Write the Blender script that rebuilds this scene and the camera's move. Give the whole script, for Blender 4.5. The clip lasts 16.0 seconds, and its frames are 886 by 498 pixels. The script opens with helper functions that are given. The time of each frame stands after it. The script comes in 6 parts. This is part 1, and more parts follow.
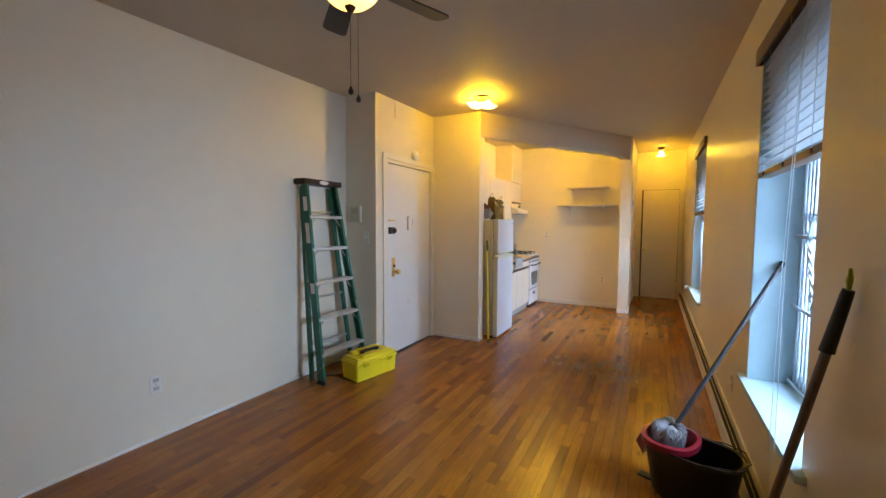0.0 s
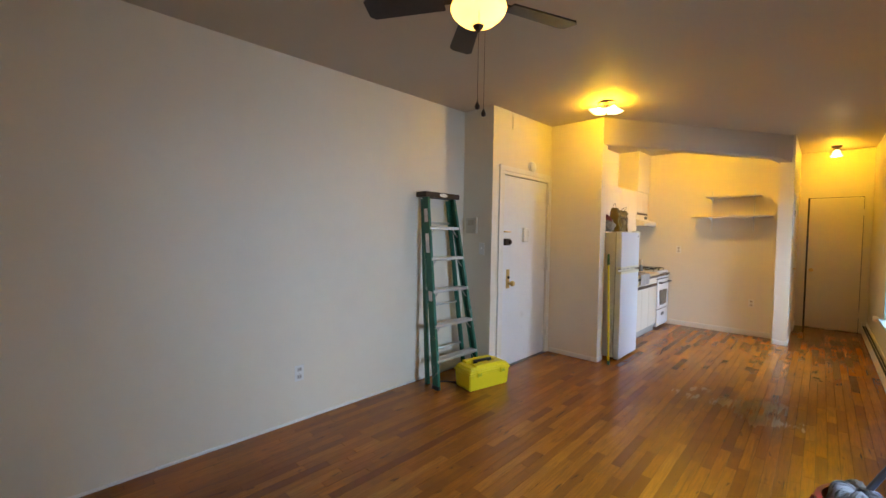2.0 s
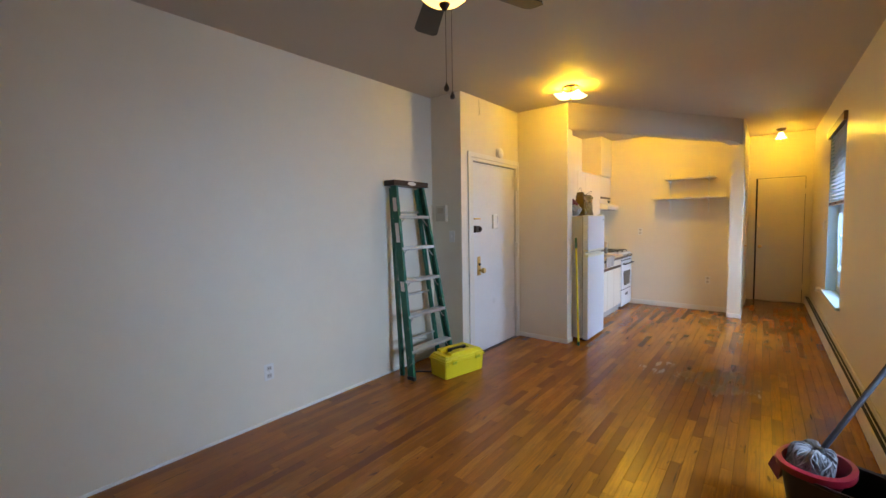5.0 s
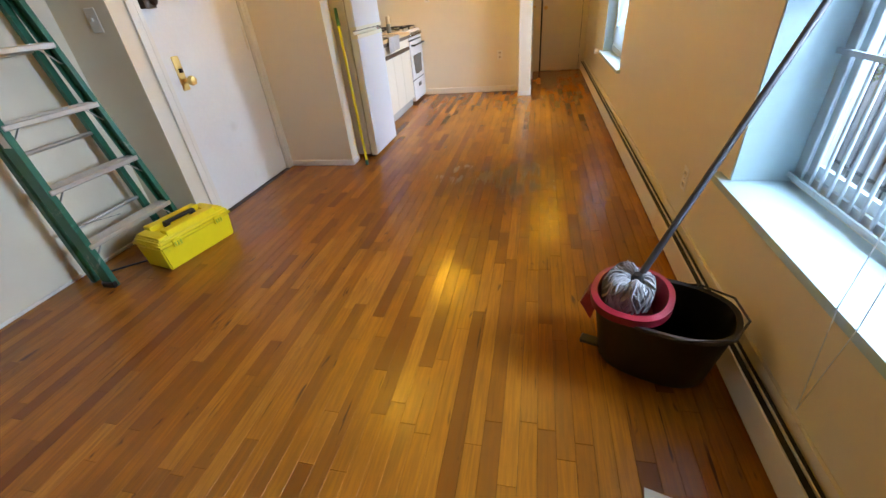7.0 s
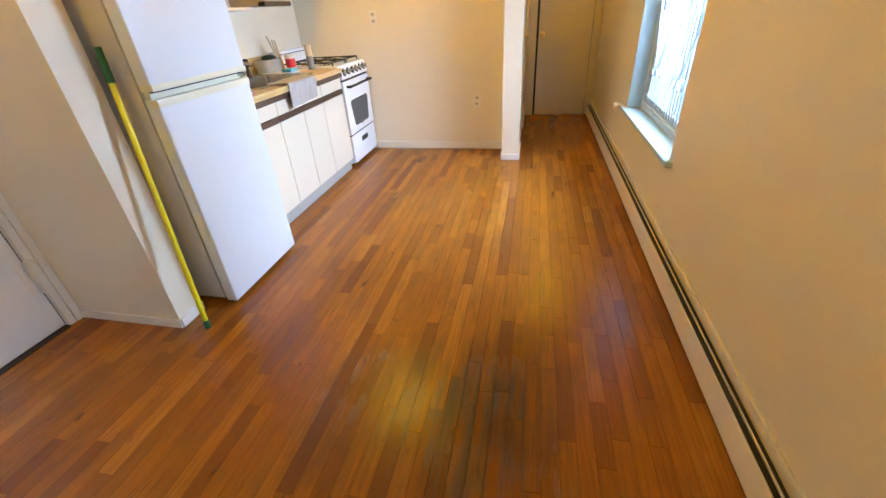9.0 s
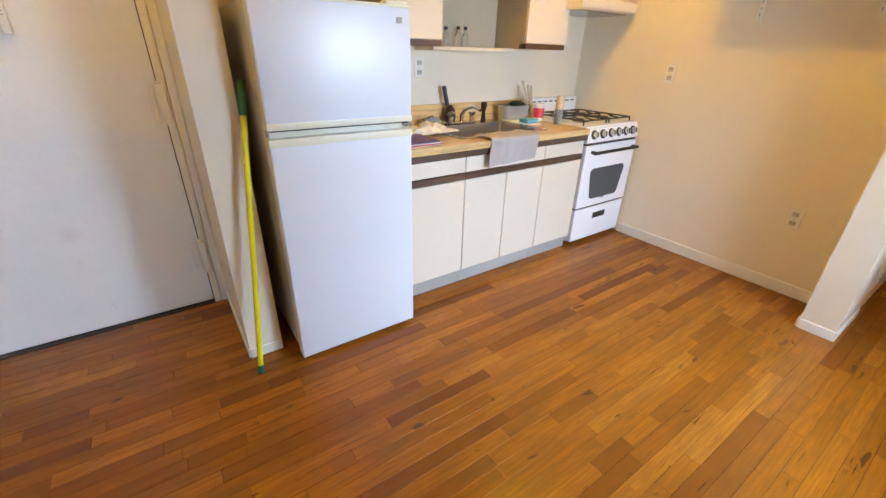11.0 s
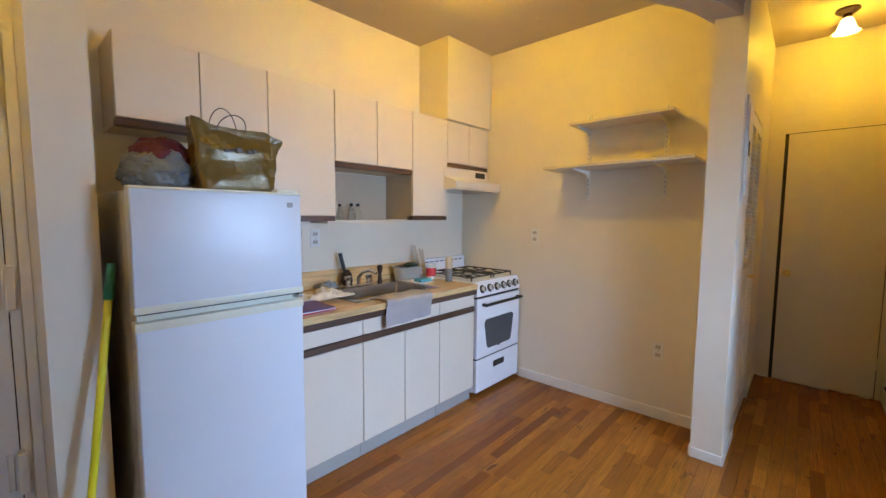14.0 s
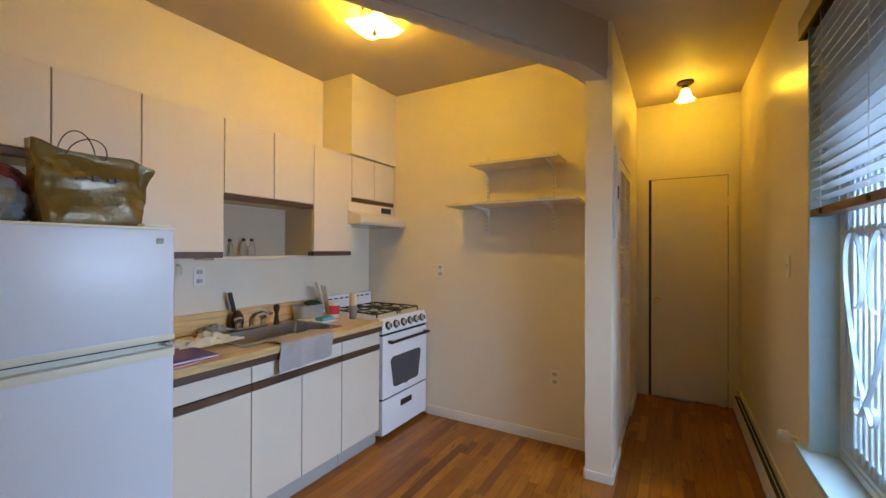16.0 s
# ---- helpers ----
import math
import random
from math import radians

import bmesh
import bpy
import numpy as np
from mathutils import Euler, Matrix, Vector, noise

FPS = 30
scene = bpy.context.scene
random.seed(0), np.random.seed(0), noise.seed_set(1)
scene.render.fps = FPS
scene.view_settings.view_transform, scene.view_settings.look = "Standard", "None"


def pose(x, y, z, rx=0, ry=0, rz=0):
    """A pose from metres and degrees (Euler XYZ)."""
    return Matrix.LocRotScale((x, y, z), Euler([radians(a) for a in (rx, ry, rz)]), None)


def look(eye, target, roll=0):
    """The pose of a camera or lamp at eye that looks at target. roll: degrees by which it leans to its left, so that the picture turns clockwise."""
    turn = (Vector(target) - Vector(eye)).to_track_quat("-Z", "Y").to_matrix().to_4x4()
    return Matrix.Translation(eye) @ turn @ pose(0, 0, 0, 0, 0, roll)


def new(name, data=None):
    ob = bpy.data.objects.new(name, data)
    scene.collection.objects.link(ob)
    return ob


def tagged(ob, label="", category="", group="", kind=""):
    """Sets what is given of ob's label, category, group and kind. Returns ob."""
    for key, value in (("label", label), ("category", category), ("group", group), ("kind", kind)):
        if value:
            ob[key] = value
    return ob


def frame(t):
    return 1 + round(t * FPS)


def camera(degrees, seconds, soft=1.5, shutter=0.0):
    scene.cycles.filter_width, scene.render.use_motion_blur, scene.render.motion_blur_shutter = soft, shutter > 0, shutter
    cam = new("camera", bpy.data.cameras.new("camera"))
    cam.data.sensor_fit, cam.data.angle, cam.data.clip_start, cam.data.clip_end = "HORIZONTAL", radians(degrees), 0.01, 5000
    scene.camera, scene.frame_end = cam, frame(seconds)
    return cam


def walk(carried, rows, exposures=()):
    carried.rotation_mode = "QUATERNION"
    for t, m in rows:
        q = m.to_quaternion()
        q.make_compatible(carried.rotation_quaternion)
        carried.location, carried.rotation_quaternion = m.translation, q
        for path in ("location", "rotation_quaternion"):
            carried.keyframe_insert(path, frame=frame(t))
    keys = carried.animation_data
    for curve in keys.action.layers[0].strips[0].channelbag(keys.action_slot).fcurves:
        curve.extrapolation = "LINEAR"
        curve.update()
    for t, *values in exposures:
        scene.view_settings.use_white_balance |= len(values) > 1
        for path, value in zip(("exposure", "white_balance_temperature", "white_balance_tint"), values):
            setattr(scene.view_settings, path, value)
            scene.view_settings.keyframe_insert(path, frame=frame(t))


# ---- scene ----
cam = camera(95.7, 16.0)
PATH = [
    (0, (0.054, 0.78, 1.399), (-0.874, 2.547, 1.273), 0.3),
    (0.5, (0.016, 0.764, 1.372), (-1.024, 2.47, 1.273), 0.5),
    (1, (0.011, 0.75, 1.377), (-1.146, 2.379, 1.29), 0.6),
    (1.5, (0.01, 0.745, 1.369), (-1.252, 2.295, 1.299), 0.7),
    (2, (0.015, 0.749, 1.396), (-1.357, 2.202, 1.322), 0.9),
    (2.5, (-0.02, 0.719, 1.387), (-1.491, 2.073, 1.321), 1.0),
    (3, (-0.031, 0.701, 1.37), (-1.589, 1.953, 1.311), 0.9),
    (3.2, (-0.039, 0.688, 1.373), (-1.618, 1.913, 1.312), 0.9),
    (5.3, (-0.03, 0.81, 1.387), (-1.167, 2.446, 1.206), -0.9),
    (5.5, (0.015, 0.86, 1.393), (-1.047, 2.534, 1.134), -0.9),
    (6, (0.02, 1.066, 1.312), (-0.866, 2.74, 0.67), -0.3),
    (6.5, (-0.119, 1.482, 1.233), (-0.695, 3.083, 0.181), 0.8),
    (7, (-0.181, 1.952, 1.216), (-0.608, 3.589, 0.15), -5.6),
    (7.5, (-0.275, 2.467, 1.249), (-0.634, 4.098, 0.148), -2.6),
    (8, (-0.326, 2.994, 1.268), (-0.47, 4.635, 0.135), -3.8),
    (8.2, (-0.301, 3.201, 1.245), (-0.445, 4.872, 0.155), -4.6),
    (10.3, (-0.066, 4.806, 1.279), (-1.193, 6.15, 0.319), 1.2),
    (10.5, (-0.081, 4.878, 1.284), (-1.315, 6.135, 0.337), 1.1),
    (11, (-0.067, 5.019, 1.297), (-1.535, 6.056, 0.421), 1.5),
    (11.5, (-0.05, 5.036, 1.335), (-1.62, 6.139, 0.77), 0.9),
    (12, (-0.057, 5.021, 1.368), (-1.677, 6.167, 1.114), 1.3),
    (12.5, (-0.069, 5.023, 1.364), (-1.669, 6.205, 1.157), 1.3),
    (13, (-0.064, 5.03, 1.371), (-1.585, 6.314, 1.178), 0.9),
    (13.5, (-0.038, 5.04, 1.371), (-1.462, 6.433, 1.192), 0.7),
    (14, (-0.007, 5.054, 1.363), (-1.341, 6.535, 1.202), 0.4),
    (14.5, (-0.008, 5.066, 1.369), (-1.238, 6.637, 1.222), 0.3),
    (15, (0.016, 5.087, 1.368), (-1.123, 6.727, 1.25), 0.2),
    (15.5, (0.032, 5.101, 1.372), (-1.028, 6.796, 1.309), 0.2),
    (16, (0.043, 5.11, 1.374), (-0.956, 6.843, 1.383), 0.2),
]
EXPOSURES = [(0.0, -0.30, 6800, 10), (1.0, -0.33, 7300, 10), (2.0, -0.25, 7000, 10), (3.0, -0.10, 6100, 10), (5.5, -0.28, 6800, 10), (6.0, -0.18, 7500, 10), (6.5, 0.08, 7700, 10), (7.0, 0.16, 7600, 10), (7.5, 0.25, 7200, 10), (8.2, 0.36, 6800, 10),
             (10.5, 0.18, 7300, 10), (11.0, 0.08, 7300, 10), (11.5, -0.14, 7000, 10), (12.0, -0.40, 6600, 10), (13.0, -0.50, 6400, 10), (13.5, -0.53, 6100, 10), (14.5, -0.62, 5900, 10), (15.5, -0.81, 6200, 10), (16.0, -0.88, 6500, 10)]
walk(cam, [(t, look(eye, target, roll)) for t, eye, target, roll in PATH], EXPOSURES)

# world: hazy daylight outside the windows on the east side
world = bpy.data.worlds.new("sky")
scene.world = world
world.use_nodes = True
wn = world.node_tree.nodes
sky = wn.new("ShaderNodeTexSky")
sky.sky_type = "NISHITA"
sky.sun_disc = False
sky.sun_elevation = radians(38)
sky.sun_rotation = radians(250)
world.node_tree.links.new(sky.outputs[0], wn["Background"].inputs[0])
wn["Background"].inputs[1].default_value = 0.13

sun = new("sun", bpy.data.lights.new("sun", "SUN"))
sun.data.energy = 1.2
sun.data.angle = radians(3)
sun.data.color = (1.0, 0.93, 0.82)
sun.matrix_world = look((0, 0, 0), (1.0, 0.5, -0.85))

LAMP = (1.0, 0.56, 0.015)
MAIN_LAMP, FAN_LAMP, HALL_LAMP, KITCHEN_LAMP = 5.0, 4.2, 7.0, 6.0
MAIN_BULB, HALL_BULB, KITCHEN_BULB = 880.0, 1200.0, 1380.0
WINDOW_LIGHT, HIGH_LIGHT = 56.0, 9.0
SKYLIGHT = (0.465, 0.665, 1.0)
YARDLIGHT = (0.32, 0.76, 1.0)
LAMPGLASS = (1.0, 0.74, 0.30)


def window_light(x, y, z, w, h, gain, open_sky, turn, tilt):
    """Daylight at one window: a band of low sky under the blind, and the open sky over the yard."""
    lamp = new("window_daylight", bpy.data.lights.new("window_daylight", "AREA"))
    lamp.data.shape, lamp.data.size, lamp.data.size_y = "RECTANGLE", w - 0.25, h
    lamp.data.energy, lamp.data.color, lamp.data.spread = gain * WINDOW_LIGHT * w, SKYLIGHT, radians(110)
    lamp.matrix_world = look((x, y, z), (x - 1.0, y + turn, z - tilt))
    high = new("yard_skylight", bpy.data.lights.new("yard_skylight", "AREA"))
    high.data.shape, high.data.size, high.data.size_y = "RECTANGLE", 3.4, 1.5
    high.data.energy, high.data.color = open_sky * HIGH_LIGHT, YARDLIGHT
    high.matrix_world = look((2.15, y, 2.72), (0.55, y, 1.05))


# ---- materials ----
def ramp(nt, fac, stops):
    r = nt.nodes.new("ShaderNodeValToRGB")
    el = r.color_ramp.elements
    while len(el) < len(stops):
        el.new(0.5)
    for e, (p, c) in zip(el, stops):
        e.position, e.color = p, (*c, 1)
    nt.links.new(fac, r.inputs[0])
    return r.outputs[0]


def noise_tex(nt, vec, scale, detail=4, rough=0.55, dist=0.0):
    n = nt.nodes.new("ShaderNodeTexNoise")
    n.inputs["Scale"].default_value, n.inputs["Detail"].default_value = scale, detail
    n.inputs["Roughness"].default_value, n.inputs["Distortion"].default_value = rough, dist
    if vec is not None:
        nt.links.new(vec, n.inputs["Vector"])
    return n.outputs[0]


def mixc(nt, fac, a, b, mode="MIX"):
    m = nt.nodes.new("ShaderNodeMix")
    m.data_type, m.blend_type = "RGBA", mode
    for sock, v in ((m.inputs[0], fac), (m.inputs[6], a), (m.inputs[7], b)):
        if isinstance(v, bpy.types.NodeSocket):
            nt.links.new(v, sock)
        elif isinstance(v, (int, float)):
            sock.default_value = v
        else:
            sock.default_value = (*v, 1)
    return m.outputs[2]


def math_node(nt, op, a, b=0.0, c=0.0, clamp=False):
    m = nt.nodes.new("ShaderNodeMath")
    m.operation, m.use_clamp = op, clamp
    for i, v in enumerate((a, b, c)):
        if isinstance(v, bpy.types.NodeSocket):
            nt.links.new(v, m.inputs[i])
        else:
            m.inputs[i].default_value = v
    return m.outputs[0]


def base_mat(name):
    m = bpy.data.materials.new(name)
    m.use_nodes = True
    return m, m.node_tree, m.node_tree.nodes["Principled BSDF"]


def where(nt):
    return nt.nodes.new("ShaderNodeNewGeometry").outputs["Position"]


def surface(name, rgb, rough=0.5, metal=0.0, big=0.08, small=0.05, big_scale=1.3, small_scale=40, bump=0.02, bump_scale=120, dirt=None, rough_var=0.1, coat=0.0):
    """Painted, moulded or metal surface: colour drift at two scales, fine relief and uneven gloss."""
    m, nt, p = base_mat(name)
    pos = where(nt)
    n1, n2 = noise_tex(nt, pos, big_scale, 3), noise_tex(nt, pos, small_scale, 4)
    lo = tuple(max(0.0, c * (1 - big)) for c in rgb)
    hi = tuple(min(1.0, c * (1 + big * 0.6)) for c in rgb)
    col = ramp(nt, n1, [(0.3, lo), (0.7, hi)])
    col = mixc(nt, small * 2, col, ramp(nt, n2, [(0.3, tuple(c * 0.7 for c in rgb)), (0.7, rgb)]))
    if dirt:
        drgb, amount, scale = dirt
        mask = ramp(nt, noise_tex(nt, pos, scale, 6, 0.7, 0.6), [(0.60, (0, 0, 0)), (0.74, (amount,) * 3)])
        col = mixc(nt, mask, col, drgb)
    nt.links.new(col, p.inputs["Base Color"])
    p.inputs["Metallic"].default_value = metal
    nt.links.new(math_node(nt, "MULTIPLY_ADD", n1, rough_var, rough - rough_var * 0.5, True), p.inputs["Roughness"])
    if coat:
        p.inputs["Coat Weight"].default_value, p.inputs["Coat Roughness"].default_value = coat, 0.12
    if bump:
        b = nt.nodes.new("ShaderNodeBump")
        b.inputs["Strength"].default_value, b.inputs["Distance"].default_value = 1.0, bump * 0.01
        nt.links.new(noise_tex(nt, pos, bump_scale, 5), b.inputs["Height"])
        nt.links.new(b.outputs[0], p.inputs["Normal"])
    return m


def wall_paint(name, rgb, rough):
    """Rolled wall paint over old plaster: soft waves, roller stipple, a few scuffs."""
    m, nt, p = base_mat(name)
    pos = where(nt)
    n1, n2 = noise_tex(nt, pos, 0.7, 3), noise_tex(nt, pos, 9, 5, 0.65)
    col = ramp(nt, n1, [(0.3, tuple(c * 0.95 for c in rgb)), (0.7, rgb)])
    col = mixc(nt, 0.10, col, ramp(nt, n2, [(0.35, tuple(c * 0.82 for c in rgb)), (0.6, rgb)]))
    scuff = ramp(nt, noise_tex(nt, pos, 1.1, 4, 0.55, 0.4), [(0.60, (0, 0, 0)), (0.85, (0.05, 0.05, 0.05))])
    col = mixc(nt, scuff, col, (0.36, 0.31, 0.25))
    nt.links.new(col, p.inputs["Base Color"])
    nt.links.new(math_node(nt, "MULTIPLY_ADD", n2, 0.18, rough - 0.09, True), p.inputs["Roughness"])
    b = nt.nodes.new("ShaderNodeBump")
    b.inputs["Strength"].default_value, b.inputs["Distance"].default_value = 0.5, 0.006
    nt.links.new(noise_tex(nt, pos, 2.6, 3), b.inputs["Height"])
    nt.links.new(b.outputs[0], p.inputs["Normal"])
    return m


def oak(name, per_island):
    """Varnished oak strip: tone by board, long grain, worn dark traffic patches."""
    m, nt, p = base_mat(name)
    pos = where(nt)
    if per_island:
        rnd = nt.nodes.new("ShaderNodeNewGeometry").outputs["Random Per Island"]
    else:
        rnd = nt.nodes.new("ShaderNodeObjectInfo").outputs["Random"]
    tone = ramp(nt, rnd, [(0.0, (0.18, 0.054, 0.006)), (0.12, (0.265, 0.085, 0.008)), (0.45, (0.335, 0.116, 0.010)), (0.80, (0.385, 0.139, 0.012)), (1.0, (0.45, 0.178, 0.020))])
    mp = nt.nodes.new("ShaderNodeMapping")
    mp.inputs["Scale"].default_value = (1.0, 0.055, 1.0)
    shift = nt.nodes.new("ShaderNodeCombineXYZ")
    nt.links.new(math_node(nt, "MULTIPLY", rnd, 37.0), shift.inputs[0])
    nt.links.new(math_node(nt, "MULTIPLY", rnd, 91.0), shift.inputs[1])
    nt.links.new(pos, mp.inputs["Vector"])
    nt.links.new(shift.outputs[0], mp.inputs["Location"])
    grain = noise_tex(nt, mp.outputs[0], 95, 6, 0.62, 0.0)
    mp2 = nt.nodes.new("ShaderNodeMapping")
    mp2.inputs["Scale"].default_value = (1.0, 0.016, 1.0)
    nt.links.new(pos, mp2.inputs["Vector"])
    nt.links.new(shift.outputs[0], mp2.inputs["Location"])
    streak = noise_tex(nt, mp2.outputs[0], 38, 4, 0.6, 0.0)
    col = mixc(nt, ramp(nt, grain, [(0.42, (0.42, 0.42, 0.42)), (0.62, (0, 0, 0))]), tone, (0.16, 0.062, 0.016))
    col = mixc(nt, ramp(nt, streak, [(0.60, (0, 0, 0)), (0.72, (0.45, 0.45, 0.45))]), col, (0.11, 0.04, 0.012))
    # black worn seams here and there
    mp3 = nt.nodes.new("ShaderNodeMapping")
    mp3.inputs["Scale"].default_value = (1.0, 0.05, 1.0)
    nt.links.new(pos, mp3.inputs["Vector"])
    seam = ramp(nt, noise_tex(nt, mp3.outputs[0], 46, 3, 0.5, 0.0), [(0.69, (0, 0, 0)), (0.73, (0.8, 0.8, 0.8))])
    col = mixc(nt, seam, col, (0.03, 0.014, 0.006))
    # dark knots and mineral flecks, short and drawn out along the board
    mp4 = nt.nodes.new("ShaderNodeMapping")
    mp4.inputs["Scale"].default_value = (1.0, 0.26, 1.0)
    nt.links.new(pos, mp4.inputs["Vector"])
    nt.links.new(shift.outputs[0], mp4.inputs["Location"])
    fleck = ramp(nt, noise_tex(nt, mp4.outputs[0], 24, 3, 0.55, 0.5), [(0.665, (0, 0, 0)), (0.73, (0.75, 0.75, 0.75))])
    col = mixc(nt, fleck, col, (0.055, 0.024, 0.010))
    smoke = ramp(nt, noise_tex(nt, mp4.outputs[0], 6.5, 4, 0.6, 0.3), [(0.54, (0, 0, 0)), (0.70, (0.34, 0.34, 0.34))])
    col = mixc(nt, smoke, col, (0.13, 0.058, 0.018))
    # grey worn patch by the kitchen and a few smaller ones
    sep = nt.nodes.new("ShaderNodeSeparateXYZ")
    nt.links.new(pos, sep.inputs[0])

    def patch(cx, cy, rx, ry, amount):
        dx = math_node(nt, "DIVIDE", math_node(nt, "SUBTRACT", sep.outputs[0], cx), rx)
        dy = math_node(nt, "DIVIDE", math_node(nt, "SUBTRACT", sep.outputs[1], cy), ry)
        d = math_node(nt, "ADD", math_node(nt, "MULTIPLY", dx, dx), math_node(nt, "MULTIPLY", dy, dy))
        f = math_node(nt, "SUBTRACT", 1.0, d, clamp=True)
        n = math_node(nt, "MULTIPLY_ADD", noise_tex(nt, mp.outputs[0], 22, 5, 0.7), 2.4, -0.75, True)
        return math_node(nt, "MULTIPLY", math_node(nt, "MULTIPLY", f, n), amount, clamp=True)

    wear = math_node(nt, "ADD", patch(-0.52, 4.88, 0.52, 0.42, 1.15), patch(-0.20, 4.80, 0.32, 0.6, 0.9), clamp=True)
    wear = math_node(nt, "ADD", wear, patch(-0.4, 5.9, 0.9, 0.8, 0.25), clamp=True)
    col = mixc(nt, wear, col, (0.085, 0.05, 0.026))
    blotch = ramp(nt, noise_tex(nt, pos, 1.6, 5, 0.6), [(0.35, (0.80, 0.80, 0.80)), (0.65, (1.0, 1.0, 1.0))])
    col = mixc(nt, 1.0, col, blotch, "MULTIPLY")
    nt.links.new(col, p.inputs["Base Color"])
    r = math_node(nt, "MULTIPLY_ADD", noise_tex(nt, pos, 4, 2, 0.5), 0.12, 0.17, True)
    nt.links.new(math_node(nt, "MULTIPLY_ADD", wear, 0.08, r, True), p.inputs["Roughness"])
    b = nt.nodes.new("ShaderNodeBump")
    p.inputs["Specular IOR Level"].default_value = 0.30
    b.inputs["Strength"].default_value, b.inputs["Distance"].default_value = 0.35, 0.0012
    nt.links.new(streak, b.inputs["Height"])
    nt.links.new(b.outputs[0], p.inputs["Normal"])
    return m


def wood(name, rgb, axis=(1, 0.06, 1), scale=60, rough=0.45):
    m, nt, p = base_mat(name)
    pos = where(nt)
    mp = nt.nodes.new("ShaderNodeMapping")
    mp.inputs["Scale"].default_value = axis
    nt.links.new(pos, mp.inputs["Vector"])
    g = noise_tex(nt, mp.outputs[0], scale, 6, 0.6, 0.6)
    col = ramp(nt, g, [(0.3, tuple(c * 0.62 for c in rgb)), (0.55, rgb), (0.75, tuple(min(1, c * 1.18) for c in rgb))])
    nt.links.new(col, p.inputs["Base Color"])
    nt.links.new(math_node(nt, "MULTIPLY_ADD", g, 0.2, rough - 0.1, True), p.inputs["Roughness"])
    b = nt.nodes.new("ShaderNodeBump")
    b.inputs["Strength"].default_value, b.inputs["Distance"].default_value = 0.4, 0.0008
    nt.links.new(g, b.inputs["Height"])
    nt.links.new(b.outputs[0], p.inputs["Normal"])
    return m


def glow(name, rgb, strength, body=(0.85, 0.78, 0.62)):
    """Frosted lamp glass that gives off light, brightest where the bulb sits."""
    m, nt, p = base_mat(name)
    p.inputs["Base Color"].default_value = (*body, 1)
    p.inputs["Roughness"].default_value = 0.3
    p.inputs["Emission Color"].default_value = (*rgb, 1)
    n = noise_tex(nt, where(nt), 9, 3)
    nt.links.new(math_node(nt, "MULTIPLY_ADD", n, strength * 0.8, strength * 0.6), p.inputs["Emission Strength"])
    return m


def clear(name, rgb, rough=0.02, ior=1.45):
    m, nt, p = base_mat(name)
    p.inputs["Base Color"].default_value = (*rgb, 1)
    p.inputs["Roughness"].default_value = rough
    p.inputs["Transmission Weight"].default_value = 1.0
    p.inputs["IOR"].default_value = ior
    n = noise_tex(nt, where(nt), 14, 3)
    nt.links.new(math_node(nt, "MULTIPLY_ADD", n, 0.04, rough), p.inputs["Roughness"])
    return m


CREAM = wall_paint("cream_wall_paint", (0.785, 0.71, 0.57), 0.50)
GLOSSY = surface("cream_semigloss_wall_paint", (0.74, 0.645, 0.45), 0.32, big=0.07, small=0.02, big_scale=0.8, small_scale=7, bump=0.06, bump_scale=45, rough_var=0.12)
# Off-white in itself; the ceiling's and header's dimness is put into this colour.
CEILING_DIM = wall_paint("dimmed_ceiling_paint", (0.53, 0.455, 0.36), 0.65)
TRIM = surface("white_gloss_trim", (0.80, 0.77, 0.70), 0.32, big=0.05, dirt=((0.35, 0.28, 0.2), 0.35, 6), bump=0.03)
DOORWHITE = surface("white_door_enamel", (0.80, 0.80, 0.79), 0.36, big=0.04, dirt=((0.45, 0.4, 0.34), 0.25, 3.5), bump=0.05, bump_scale=60)
HALLDOOR = surface("cream_door_enamel", (0.78, 0.70, 0.52), 0.40, big=0.05, bump=0.04)
# Pale blue paint, darkened further against the strong window light.
SILL = surface("darkened_pale_blue_sill_paint", (0.42, 0.57, 0.61), 0.38, big=0.05, dirt=((0.4, 0.36, 0.3), 0.3, 8))
PLUGFACE = surface("worn_outlet_face", (0.55, 0.50, 0.43), 0.45)
OAK, OAK_REST = oak("oak_strip", False), oak("oak_strip_rest", True)
SUBFLOOR = surface("dark_joint", (0.02, 0.010, 0.006), 0.8)
LAMINATE = surface("almond_laminate", (0.74, 0.65, 0.52), 0.40, big=0.03, small=0.03, bump=0.015, dirt=((0.5, 0.4, 0.28), 0.18, 4))
# Darker than the laminate fronts, so the cabinet sides' shading is in the colour.
CARCASS = surface("darkened_cabinet_side", (0.52, 0.43, 0.30), 0.5, big=0.06)
WALNUT = wood("walnut_edge_strip", (0.085, 0.042, 0.022), rough=0.42)
BUTCHER = wood("butcher_block_laminate", (0.66, 0.45, 0.20), (1, 0.09, 1), 45, 0.34)
SHELFBOARD = surface("cream_shelf_laminate", (0.66, 0.58, 0.45), 0.42, big=0.05, dirt=((0.4, 0.32, 0.22), 0.25, 6))
# Near-black fill painted in for the shade inside gaps, cracks and slots.
SHADOWGAP = surface("gap_shade_black", (0.02, 0.018, 0.016), 0.7)
FRIDGE = surface("fridge_enamel", (0.72, 0.75, 0.79), 0.30, big=0.0, small=0.01, bump=0.03, bump_scale=260, rough_var=0.0)
FRIDGE_TRIM = surface("yellowed_plastic", (0.78, 0.76, 0.60), 0.35)
# Same white enamel as the doors, with side shade put into the colour.
FRIDGE_SHADE = surface("fridge_shaded_side", (0.62, 0.62, 0.62), 0.4, big=0.05)
